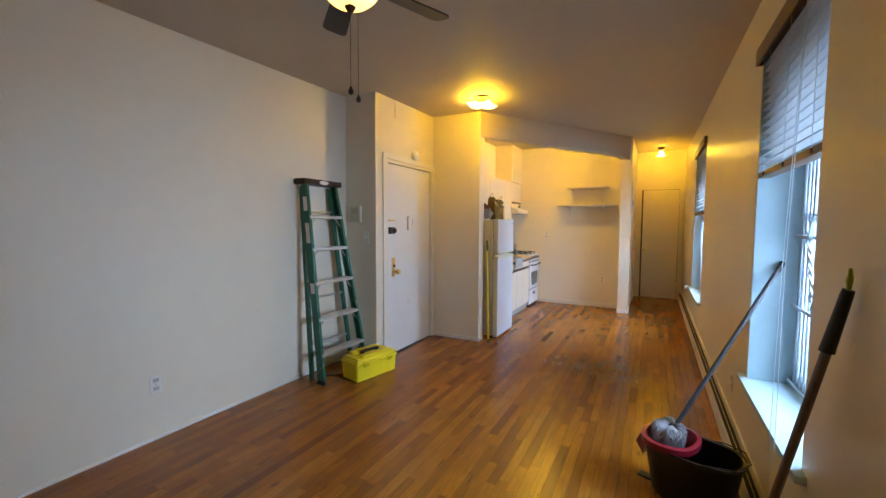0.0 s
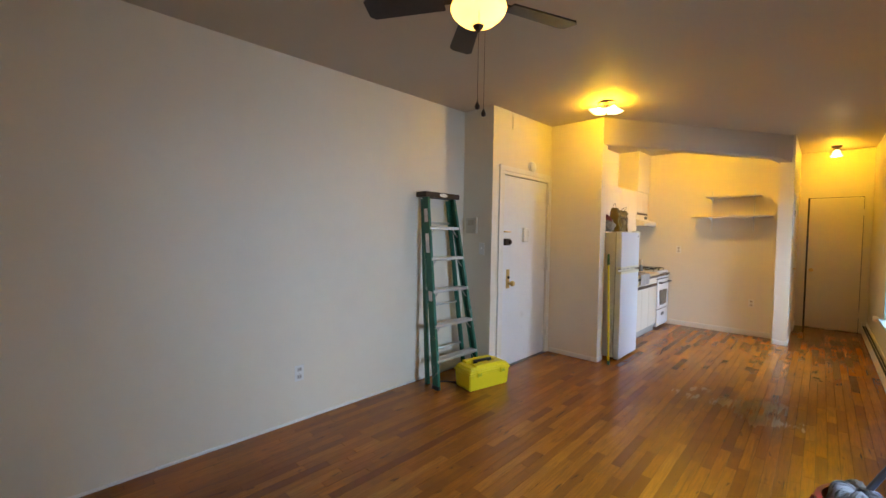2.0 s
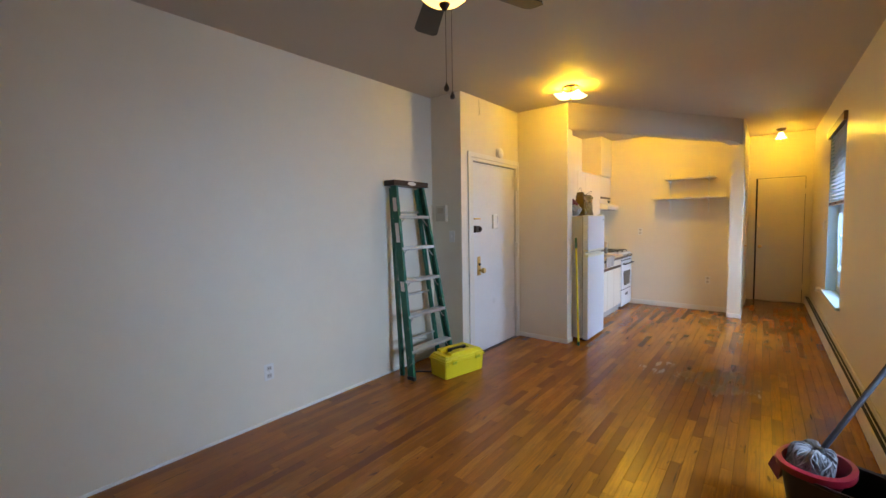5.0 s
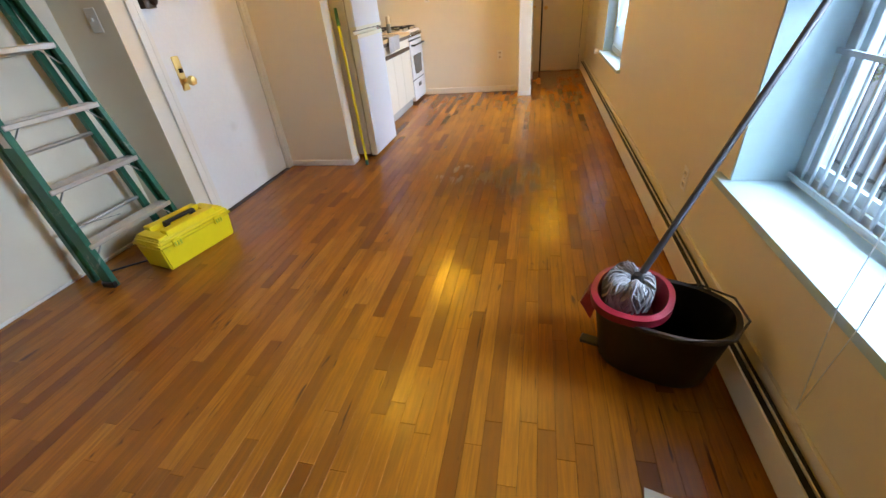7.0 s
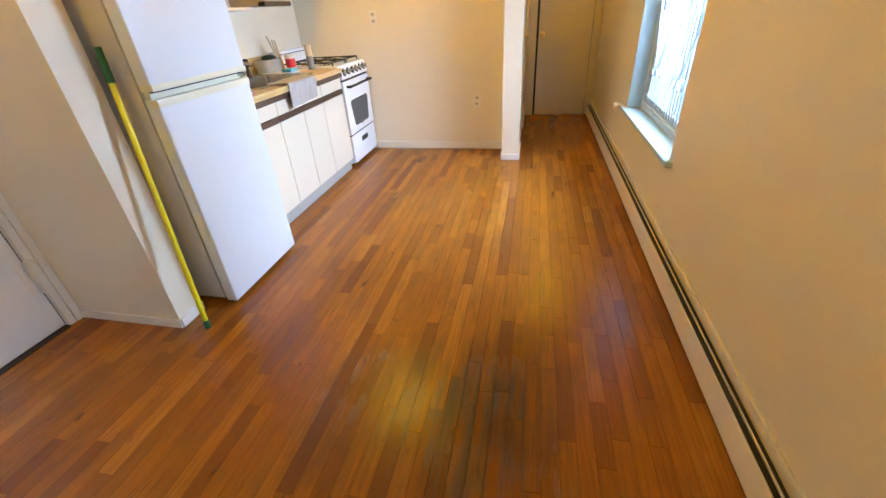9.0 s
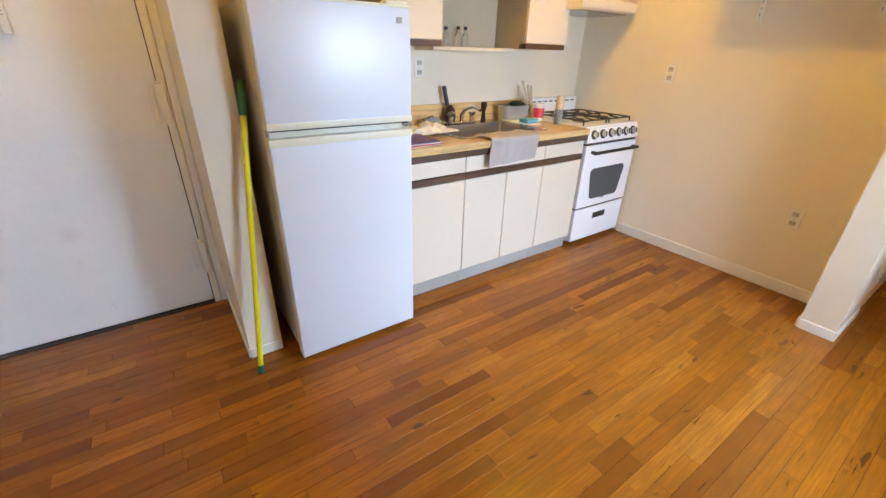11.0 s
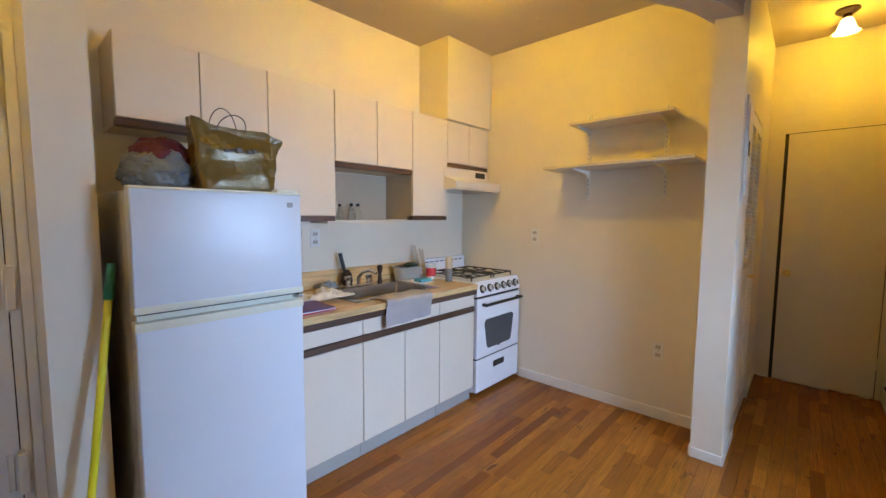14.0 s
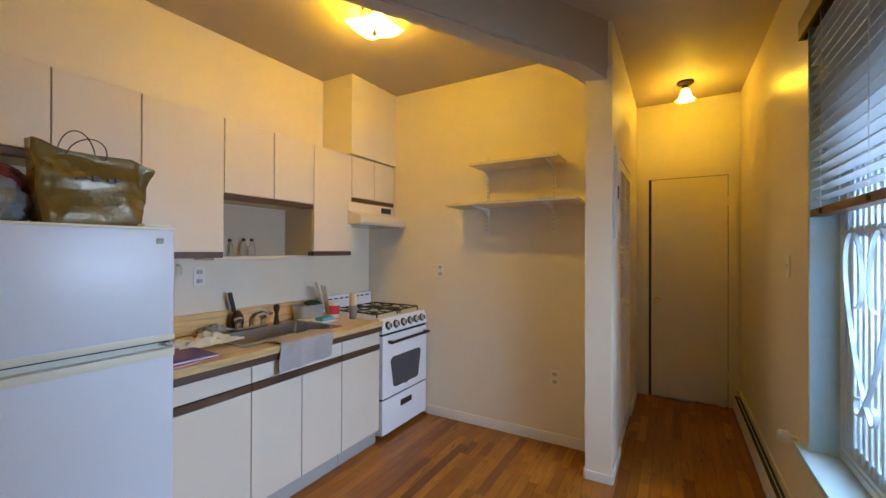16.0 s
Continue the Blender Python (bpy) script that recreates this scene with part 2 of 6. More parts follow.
STOVE = surface("stove_enamel", (0.86, 0.87, 0.89), 0.18, big=0.02, small=0.02, bump=0.0, rough_var=0.06)
BLACK = surface("black_plastic", (0.009, 0.009, 0.009), 0.42, big=0.2)
IRON = surface("cast_iron", (0.03, 0.029, 0.028), 0.55, big=0.3, bump=0.08)
OVENGLASS = surface("oven_glass", (0.07, 0.08, 0.09), 0.12, big=0.1, bump=0.0, rough_var=0.03)
STEEL = surface("brushed_steel", (0.52, 0.52, 0.53), 0.26, metal=1.0, big=0.1, bump=0.03)
CHROME = surface("chrome", (0.75, 0.74, 0.72), 0.14, metal=1.0, bump=0.0)
BRASS = surface("brass", (0.80, 0.55, 0.20), 0.34, metal=1.0, big=0.15, bump=0.02)
BRONZE = surface("dark_bronze", (0.05, 0.03, 0.02), 0.4, metal=0.6, big=0.2)
PLATE = surface("white_plastic_plate", (0.80, 0.78, 0.73), 0.35, big=0.03)
BEIGEBOX = surface("beige_plastic", (0.62, 0.55, 0.42), 0.45)
BLIND = surface("white_blind_slat", (0.80, 0.84, 0.86), 0.4, big=0.04)
bt = BLIND.node_tree
through_slat, slat_mix = bt.nodes.new("ShaderNodeBsdfTranslucent"), bt.nodes.new("ShaderNodeMixShader")
through_slat.inputs[0].default_value, slat_mix.inputs[0].default_value = (0.78, 0.85, 0.90, 1), 0.22
bt.links.new(bt.nodes["Principled BSDF"].outputs[0], slat_mix.inputs[1])
bt.links.new(through_slat.outputs[0], slat_mix.inputs[2])
bt.links.new(slat_mix.outputs[0], bt.nodes["Material Output"].inputs["Surface"])
VALANCE = wood("brown_wood_rail", (0.15, 0.075, 0.032), (1, 0.08, 1), 50, 0.4)
# White iron and vinyl; the skylight's blue and dimness are put into both colours.
GRILLE = surface("white_iron_blue_dimmed", (0.44, 0.53, 0.58), 0.4, big=0.08, dirt=((0.2, 0.14, 0.1), 0.4, 14))
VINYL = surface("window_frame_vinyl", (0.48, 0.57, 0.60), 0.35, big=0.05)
GLASS = clear("window_glass", (0.97, 0.99, 1.0), 0.0)
HEATER = surface("heater_enamel", (0.74, 0.67, 0.53), 0.35, big=0.05, dirt=((0.3, 0.22, 0.14), 0.35, 7))
GREEN = surface("green_fibreglass", (0.012, 0.13, 0.075), 0.42, big=0.2, dirt=((0.45, 0.45, 0.40), 0.7, 9), bump=0.06)
ALUMINIUM = surface("worn_aluminium", (0.62, 0.60, 0.56), 0.42, metal=0.75, big=0.15, dirt=((0.55, 0.52, 0.46), 0.6, 16), bump=0.05)
YELLOW = surface("yellow_plastic", (0.86, 0.70, 0.02), 0.38, big=0.06, dirt=((0.35, 0.3, 0.05), 0.3, 12), bump=0.05)
RED = surface("red_plastic", (0.23, 0.008, 0.020), 0.35, big=0.1)
MOPGREY = surface("grey_cotton_strings", (0.27, 0.265, 0.275), 0.95, big=0.25, small=0.2)
BROWNPOLE = surface("grey_brown_metal_pole", (0.17, 0.125, 0.10), 0.35, metal=0.3, big=0.15)
GREYPOLE = surface("dark_grey_metal_pole", (0.028, 0.028, 0.034), 0.45, metal=0.1, big=0.15)
LIME = surface("lime_plastic", (0.46, 0.52, 0.05), 0.4)
POLEYELLOW = surface("yellow_coated_pole", (0.80, 0.72, 0.02), 0.35, big=0.05)
DARKGREEN = surface("dark_green_plastic", (0.01, 0.12, 0.05), 0.4)
BROOMWOOD = wood("broom_handle_wood", (0.42, 0.26, 0.13), (1, 1, 0.06), 60, 0.5)
FLEECE = surface("cream_fleece", (0.66, 0.58, 0.44), 0.95, big=0.2, small=0.2, bump=0.3, bump_scale=200)
PAPER = surface("newsprint", (0.68, 0.68, 0.66), 0.8, big=0.05)
INK = surface("newsprint_ink", (0.13, 0.11, 0.11), 0.8, big=0.4, big_scale=14)
INKGREY = surface("newsprint_grey_type", (0.42, 0.42, 0.42), 0.8, big=0.3, big_scale=40)
GOLDBAG = surface("gold_foil_paper", (0.165, 0.112, 0.024), 0.27, metal=0.25, big=0.12, big_scale=9, bump=0.25, bump_scale=40, rough_var=0.12, coat=0.5)
GOLDTYPE = surface("dark_brown_print", (0.06, 0.035, 0.015), 0.4)
# Film and cloth colours are darkened for the shade under the cabinet.
PLASTICBAG = surface("dimmed_white_film", (0.19, 0.20, 0.20), 0.35, big=0.2, big_scale=18, bump=0.5, bump_scale=30)
REDBAG = surface("dimmed_red_cloth", (0.12, 0.010, 0.016), 0.6, big=0.3, big_scale=14)
BLUEPRINT = surface("blue_print", (0.10, 0.16, 0.42), 0.5)
TOWEL = surface("grey_terry", (0.43, 0.39, 0.37), 0.95, big=0.15, big_scale=9, small=0.2, small_scale=220, bump=0.25, bump_scale=300)
CLOTH = surface("cream_cloth", (0.66, 0.60, 0.48), 0.9, big=0.2, big_scale=16)
PURPLE = surface("purple_folder", (0.10, 0.045, 0.17), 0.5)
TUB = clear("clear_plastic_tub", (0.93, 0.96, 0.95), 0.16, 1.30)
TUB.node_tree.nodes["Principled BSDF"].inputs["Transmission Weight"].default_value = 0.72
TOEKICK = surface("grey_toe_kick", (0.40, 0.37, 0.33), 0.6)
BOTTLE = clear("clear_bottle_glass", (0.90, 0.95, 0.95), 0.02)
CUPRED = surface("red_print_cup", (0.55, 0.03, 0.05), 0.45)
CARDBOARD = surface("kraft_tube", (0.60, 0.48, 0.33), 0.75)
BLUERAG = surface("blue_sponge", (0.10, 0.36, 0.48), 0.9)
FANWOOD = wood("dark_fan_blade", (0.028, 0.014, 0.009), (1, 1, 1), 40, 0.4)
ORANGE = surface("orange_bristle", (0.75, 0.22, 0.10), 0.8, big=0.2)
SLATE = surface("grey_cardboard", (0.30, 0.29, 0.27), 0.7, big=0.15, big_scale=5)
GLOW_MAIN = glow("ceiling_lamp_glass", LAMPGLASS, MAIN_LAMP)
GLOW_FAN = glow("fan_bowl_glass", (1.0, 0.55, 0.13), FAN_LAMP)
BULB_MAIN = glow("ceiling_bulb", LAMP, MAIN_BULB)
BULB_HALL = glow("hall_bulb", LAMP, HALL_BULB)
BULB_KITCHEN = glow("kitchen_bulb", LAMP, KITCHEN_BULB)
GLOW_HALL = glow("hall_tulip_glass", LAMPGLASS, HALL_LAMP)
GLOW_KITCHEN = glow("kitchen_lamp_glass", LAMPGLASS, KITCHEN_LAMP)
LEAF = surface("yellow_green_leaves", (0.30, 0.30, 0.03), 0.6, big=0.5, big_scale=2.5)
BARK = surface("bark", (0.10, 0.075, 0.05), 0.9, big=0.3, bump=0.5)
BRICKFAR = surface("pale_stucco", (0.52, 0.52, 0.52), 0.8, big=0.12)
ASPHALT = surface("asphalt", (0.055, 0.055, 0.055), 0.85, big=0.3)
CONCRETE = surface("concrete", (0.34, 0.33, 0.31), 0.85, big=0.15)


# ---- building helpers ----
HOME = {}


def box(bm, x0, x1, y0, y1, z0, z1):
    vs = [bm.verts.new(p) for p in ((x0, y0, z0), (x1, y0, z0), (x1, y1, z0), (x0, y1, z0), (x0, y0, z1), (x1, y0, z1), (x1, y1, z1), (x0, y1, z1))]
    for f in ((3, 2, 1, 0), (4, 5, 6, 7), (0, 1, 5, 4), (1, 2, 6, 5), (2, 3, 7, 6), (3, 0, 4, 7)):
        bm.faces.new([vs[i] for i in f])
    return vs


def block(x0, x1, y0, y1, z0, z1, bevel=0.0, seg=1):
    bm = bmesh.new()
    box(bm, x0, x1, y0, y1, z0, z1)
    if bevel:
        bmesh.ops.bevel(bm, geom=bm.edges[:], offset=bevel, segments=seg, affect="EDGES", profile=0.7)
    return bm


def prism(points, z0, z1, bevel=0.0):
    """A plan outline (counter-clockwise) raised from z0 to z1; z1 may be a function of x, y."""
    bm = bmesh.new()
    top = z1 if callable(z1) else (lambda x, y: z1)
    low = z0 if callable(z0) else (lambda x, y: z0)
    a = [bm.verts.new((x, y, low(x, y))) for x, y in points]
    b = [bm.verts.new((x, y, top(x, y))) for x, y in points]
    n = len(points)
    bm.faces.new(a[::-1])
    bm.faces.new(b)
    for i in range(n):
        bm.faces.new((a[i], a[(i + 1) % n], b[(i + 1) % n], b[i]))
    if bevel:
        bmesh.ops.bevel(bm, geom=bm.edges[:], offset=bevel, segments=2, affect="EDGES")
    return bm


def frame_of(d):
    d = Vector(d).normalized()
    u = d.orthogonal().normalized()
    return d, u, d.cross(u)


def tube(bm, pts, r, n=8, closed=False, r_end=None):
    """A round rod along points."""
    pts = [Vector(p) for p in pts]
    rings, m = [], len(pts)
    ref = None
    for i, p in enumerate(pts):
        d = (pts[(i + 1) % m] - pts[i - 1]) if closed else (pts[min(i + 1, m - 1)] - pts[max(i - 1, 0)])
        d = d.normalized()
        u = d.orthogonal().normalized() if ref is None else (ref - d * ref.dot(d)).normalized()
        ref, v = u, d.cross(u)
        rr = r if r_end is None else r + (r_end - r) * i / (m - 1)
        rings.append([bm.verts.new(p + (u * math.cos(a) + v * math.sin(a)) * rr) for a in [2 * math.pi * k / n for k in range(n)]])
    for i in range(m if closed else m - 1):
        a, b = rings[i], rings[(i + 1) % m]
        for k in range(n):
            bm.faces.new((a[k], a[(k + 1) % n], b[(k + 1) % n], b[k]))
    if not closed:
        bm.faces.new(rings[0][::-1])
        bm.faces.new(rings[-1])
    return bm


def rod(p0, p1, r, n=12, r_end=None):
    return tube(bmesh.new(), [p0, p1], r, n, r_end=r_end)


def lathe(profile, at=(0, 0, 0), n=32, axis="z", wave=None):
    """Profile of (radius, height) turned round an axis through at."""
    bm = bmesh.new()
    rings = []
    for j, (r, h) in enumerate(profile):
        ring = []
        for k in range(n):
            a = 2 * math.pi * k / n
            rr = max(r, 0.0004) * (1 + (wave(a, j) if wave else 0))
            x, y = rr * math.cos(a), rr * math.sin(a)
            co = (x, y, h) if axis == "z" else ((h, x, y) if axis == "x" else (y, h, x))
            ring.append(bm.verts.new(Vector(co) + Vector(at)))
        rings.append(ring)
    for a, b in zip(rings, rings[1:]):
        for k in range(n):
            bm.faces.new((a[k], a[(k + 1) % n], b[(k + 1) % n], b[k]))
    bm.faces.new(rings[0][::-1])
    bm.faces.new(rings[-1])
    return bm


def sheet(fn, nu, nv, thick):
    """A thick curved sheet from fn(u, v), u and v from 0 to 1."""
    bm = bmesh.new()
    g = [[bm.verts.new(fn(i / nu, j / nv)) for j in range(nv + 1)] for i in range(nu + 1)]
    fs = [bm.faces.new((g[i][j], g[i + 1][j], g[i + 1][j + 1], g[i][j + 1])) for i in range(nu) for j in range(nv)]
    bmesh.ops.recalc_face_normals(bm, faces=bm.faces[:])
    bmesh.ops.solidify(bm, geom=fs, thickness=thick)
    return bm


def mesh_of(name, bm, material, smooth=None):
    bmesh.ops.recalc_face_normals(bm, faces=bm.faces[:])
    me = bpy.data.meshes.new(name)
    bm.to_mesh(me)
    bm.free()
    me.materials.append(material)
    if smooth:
        me.polygons.foreach_set("use_smooth", [True] * len(me.polygons))
        me.set_sharp_from_angle(angle=radians(smooth))
    return me


def thing(name, at, label, category, group="", kind="", turn=0.0, m=None):
    ob = new(name)
    ob.empty_display_size = 0.05
    ob.matrix_world = m if m is not None else pose(*at, 0, 0, turn)
    HOME[ob] = ob.matrix_world.copy()
    return tagged(ob, label, category, group, kind)


def part(name, bm, material, parent, label="", local=False, smooth=38):
    """One mesh under a thing or a part; bm in the world's axes, or in the thing's own with local."""
    if not local:
        bm.transform(HOME[parent].inverted())
    ob = new(name, mesh_of(name, bm, material, smooth))
    ob.parent = parent
    HOME[ob] = HOME[parent]
    if label:
        ob["label"] = label
    return ob


def solid(name, bm, material, label, category, group="", kind="", smooth=38, at=None):
    """A top-level thing of one mesh."""
    if at is not None:
        bm.transform(Matrix.Translation(at).inverted())
    ob = new(name, mesh_of(name, bm, material, smooth))
    if at is not None:
        ob.location = at
    HOME[ob] = Matrix.Translation(at or (0, 0, 0))
    return tagged(ob, label, category, group, kind)


# ---- the place: room plan ----
XL, XR, YB = -2.745, 0.55, 0.345
COL_Y, DOOR_X = 3.975, -2.372
NIB_Y0, NIB_Y1, NIB_X = 5.137, 5.28, -1.758
KX, KY = -2.42, 8.00
PIL_X0, PIL_X1, PIL_Y = -0.425, -0.275, 7.655
HALL_Y = 9.455
T = 0.14


def ceil_z(x, y):
    """The old ceiling rises slightly towards the hall."""
    return 2.59 + 0.02 * y


def wall(name, pts, mat, label, z0=-0.02):
    return solid(name, prism(pts, z0, lambda x, y: ceil_z(x, y) + 0.06), mat, label, "wall", kind="structure", smooth=None)


wall("wall_west", [(XL - T, YB), (XL, YB), (XL, COL_Y), (XL - T, COL_Y)], CREAM, "long cream painted plaster wall")
wall("wall_south", [(XL - T, YB - T), (XR + 0.3, YB - T), (XR + 0.3, YB), (XL - T, YB)], CREAM, "cream painted wall at the end of the room")
wall("wall_column", [(XL - T, COL_Y), (DOOR_X - 0.12, COL_Y), (DOOR_X - 0.12, COL_Y + 0.16), (XL - T, COL_Y + 0.16)], CREAM, "short cream return wall beside the entrance")

# entrance wall, with the door's opening through it
DY0, DY1, DZ = 4.168, 5.068, 2.022
bm = bmesh.new()
top = ceil_z(0, 4.5) + 0.1
box(bm, DOOR_X - 0.12, DOOR_X, COL_Y, DY0 - 0.03, -0.02, top)
box(bm, DOOR_X - 0.12, DOOR_X, DY1 + 0.03, NIB_Y0, -0.02, top)
box(bm, DOOR_X - 0.12, DOOR_X, DY0 - 0.03, DY1 + 0.03, DZ + 0.03, top)
solid("wall_entrance", bm, CREAM, "cream wall round the entrance door", "wall", kind="structure", smooth=None)
wall("wall_nib", [(KX - T, NIB_Y0), (NIB_X, NIB_Y0), (NIB_X, NIB_Y1), (KX - T, NIB_Y1)], CREAM, "cream partition end beside the fridge")
wall("wall_kitchen_west", [(KX - T, NIB_Y1), (KX, NIB_Y1), (KX, KY), (KX - T, KY)], CREAM, "cream kitchen wall behind the cabinets")
wall("wall_kitchen_north", [(KX - T, KY), (PIL_X0, KY), (PIL_X0, KY + T), (KX - T, KY + T)], CREAM, "cream kitchen wall with bracket shelves")
wall("wall_hall_north", [(PIL_X0, HALL_Y), (XR + 0.3, HALL_Y), (XR + 0.3, HALL_Y + T), (PIL_X0, HALL_Y + T)], CREAM, "cream end wall of the hall")

# partition between kitchen and hall: the post, then the wall with the louvred closet opening
CL0, CL1, CLZ = 8.06, 8.80, 2.02
bm = bmesh.new()
box(bm, PIL_X0, PIL_X1, PIL_Y, CL0, -0.02, 2.80)
box(bm, PIL_X0, PIL_X1, CL1, HALL_Y, -0.02, 2.80)
box(bm, PIL_X0, PIL_X1, CL0, CL1, CLZ, 2.80)
solid("wall_hall_west", bm, CREAM, "cream partition between kitchen and hall", "wall", kind="structure", smooth=None)
solid("wall_closet_back", block(PIL_X0 - 0.5, PIL_X0 - 0.44, KY + T, CL1 + 0.1, 0, 2.5), CREAM, "cream closet back wall", "wall", kind="structure", smooth=None)

# window wall with two openings
W1 = (2.60, 3.57, 0.53, 2.36)
W2 = (6.19, 7.42, 0.51, 2.40)
bm = bmesh.new()
ys = [YB, W1[0], W1[1], W2[0], W2[1], HALL_Y]
for i in range(0, 6, 2):
    box(bm, XR, XR + 0.3, ys[i], ys[i + 1], -0.02, 2.85)
for w in (W1, W2):
    box(bm, XR, XR + 0.3, w[0], w[1], -0.02, w[2] - 0.03)
    box(bm, XR, XR + 0.3, w[0], w[1], w[3], 2.85)
solid("wall_east", bm, GLOSSY, "cream semigloss window wall with two deep openings", "wall", kind="structure", smooth=None)

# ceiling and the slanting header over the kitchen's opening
solid("ceiling", prism([(XL - T, YB - T), (XR + 0.3, YB - T), (XR + 0.3, HALL_Y + T), (XL - T, HALL_Y + T)], ceil_z, lambda x, y: ceil_z(x, y) + 0.12), CEILING_DIM, "off-white painted plaster ceiling, darkened for its dim light", "ceiling", kind="structure", smooth=None)
HZ = 2.40
HEAD_A, HEAD_B = Vector((NIB_X, NIB_Y0 + 0.01)), Vector((PIL_X1 - 0.012, PIL_Y + 0.02))
HEAD_D, HEAD_C = Vector((NIB_X, NIB_Y1 - 0.01)), Vector((PIL_X0 + 0.012, PIL_Y + 0.09))


def head_z(x, y):
    """The header's underside climbs a little towards the post."""
    return HZ + 0.045 * (x - NIB_X) / (PIL_X1 - NIB_X)


hdr = prism([tuple(HEAD_A), tuple(HEAD_B), tuple(HEAD_C), tuple(HEAD_D)], head_z, lambda x, y: ceil_z(x, y) + 0.03, 0.012)
# curved plaster haunch where it meets the post
rings = []
for k in range(9):
    g = k / 8
    f = 0.88 + 0.12 * g
    a, d = HEAD_A.lerp(HEAD_B, f), HEAD_D.lerp(HEAD_C, f)
    a, d = a.lerp(d, 0.03), d.lerp(a, 0.03)
    top, low = HZ + 0.075, head_z(a.x, a.y) + 0.004 - 0.060 * g ** 1.8
    rings.append([hdr.verts.new(q) for q in ((a.x, a.y, top), (d.x, d.y, top), (d.x, d.y, low), (a.x, a.y, low))])
for r0, r1 in zip(rings, rings[1:]):
    for k in range(4):
        hdr.faces.new((r0[k], r0[(k + 1) % 4], r1[(k + 1) % 4], r1[k]))
hdr.faces.new(rings[0])
hdr.faces.new(rings[-1][::-1])
solid("header_beam", hdr, CEILING_DIM, "plastered header slanting over the kitchen opening", "beam", kind="structure", smooth=30)
# floor slab; its strips come last
floor = solid("floor", block(XL - T, XR + 0.3, YB - T, HALL_Y + T, -0.12, -0.014), SUBFLOOR, "honey-coloured varnished oak strip floor, worn in places", "floor", kind="structure", smooth=None)

# ---- lamps ----
def bulb(x, y, z, rad):
    return lathe([(rad * math.sin(math.pi * k / 10), -rad * math.cos(math.pi * k / 10)) for k in range(11)], (x, y, z), 16)


def ceiling_lamp(x, y, glow_mat, bulb_mat, name_label):
    """Flush lamp with a wavy square glass under a bronze pan."""
    z = ceil_z(x, y)
    t = thing("ceiling_light", (x, y, z), name_label, "ceiling light", "flush ceiling lights")
    part("pan", lathe([(0.02, 0), (0.075, -0.002), (0.08, -0.02), (0.05, -0.03), (0.012, -0.032)], n=24), BRONZE, t, "dark bronze pan", local=True)
    g = 0.120

    def f(u, v):
        a, b = (u - 0.5) * 2, (v - 0.5) * 2
        r2 = a * a + b * b
        return Vector((a * g, b * g, -0.105 + 0.014 * r2 + 0.010 * math.sin(3 * a) * math.cos(3 * b)))
    part("shade", sheet(f, 12, 12, 0.006), glow_mat, t, "lit amber frosted glass", local=True).visible_shadow = False
    part("stem", rod((0, 0, -0.03), (0, 0, -0.12), 0.006, 8), BRONZE, t, local=True)
    for s in (-1, 1):
        part("bulb", bulb(0.062 * s, 0.018 * s, -0.066, 0.022), bulb_mat, t, "lit warm bulb", local=True)
    part("finial", lathe([(0.004, -0.135), (0.011, -0.128), (0.013, -0.12), (0.005, -0.113)], n=12), BRASS, t, local=True)
    return t


ceiling_lamp(-1.53, 4.63, GLOW_MAIN, BULB_MAIN, "flush ceiling lamp with a lit wavy glass shade")
ceiling_lamp(-1.43, 6.88, GLOW_KITCHEN, BULB_KITCHEN, "lit square glass lamp flush on the kitchen ceiling")

# hall lamp: bronze canopy and a flared tulip glass
hx, hy = 0.122, 8.95
hz = ceil_z(hx, hy)
t = thing("hall_light", (hx, hy, hz), "small bronze ceiling lamp with a lit white tulip shade", "ceiling light")
part("canopy", lathe([(0.02, 0), (0.062, -0.001), (0.064, -0.014), (0.045, -0.03), (0.02, -0.034)], n=28), BRONZE, t, "dark bronze canopy", local=True)
part("socket", lathe([(0.02, -0.03), (0.024, -0.05), (0.026, -0.066), (0.02, -0.07)], n=20), BRONZE, t, local=True)
part("shade", lathe([(0.024, -0.06), (0.034, -0.075), (0.042, -0.10), (0.050, -0.128), (0.072, -0.152), (0.068, -0.153), (0.046, -0.128), (0.03, -0.09)], n=36, wave=lambda a, j: 0.05 * math.cos(8 * a) * (1 if 3 < j < 6 else 0.1)), GLOW_HALL, t, "lit white tulip glass", local=True).visible_shadow = False
part("bulb", bulb(0, 0, -0.134, 0.021), BULB_HALL, t, "lit warm bulb", local=True)

# fan with a light bowl
fx, fy = -1.14, 2.18
fz = ceil_z(fx, fy)
t = thing("ceiling_fan", (fx, fy, fz), "dark wood five-blade ceiling fan with a lit glass bowl", "ceiling fan")
part("motor", lathe([(0.03, 0), (0.085, -0.002), (0.10, -0.03), (0.125, -0.07), (0.125, -0.135), (0.095, -0.16), (0.06, -0.165)], n=36), BRONZE, t, "dark bronze motor housing", local=True)
part("fitter", lathe([(0.05, -0.16), (0.06, -0.19), (0.085, -0.20), (0.118, -0.208), (0.117, -0.216), (0.04, -0.216)], n=36), BRONZE, t, local=True)
part("bowl", lathe([(0.09, -0.212), (0.122, -0.215), (0.126, -0.230), (0.119, -0.248), (0.104, -0.265), (0.080, -0.285), (0.044, -0.300), (0.01, -0.304)], n=40), GLOW_FAN, t, "lit amber alabaster glass bowl", local=True)
part("finial", lathe([(0.005, -0.330), (0.012, -0.324), (0.022, -0.310), (0.025, -0.303), (0.012, -0.297)], n=18), BRONZE, t, local=True)
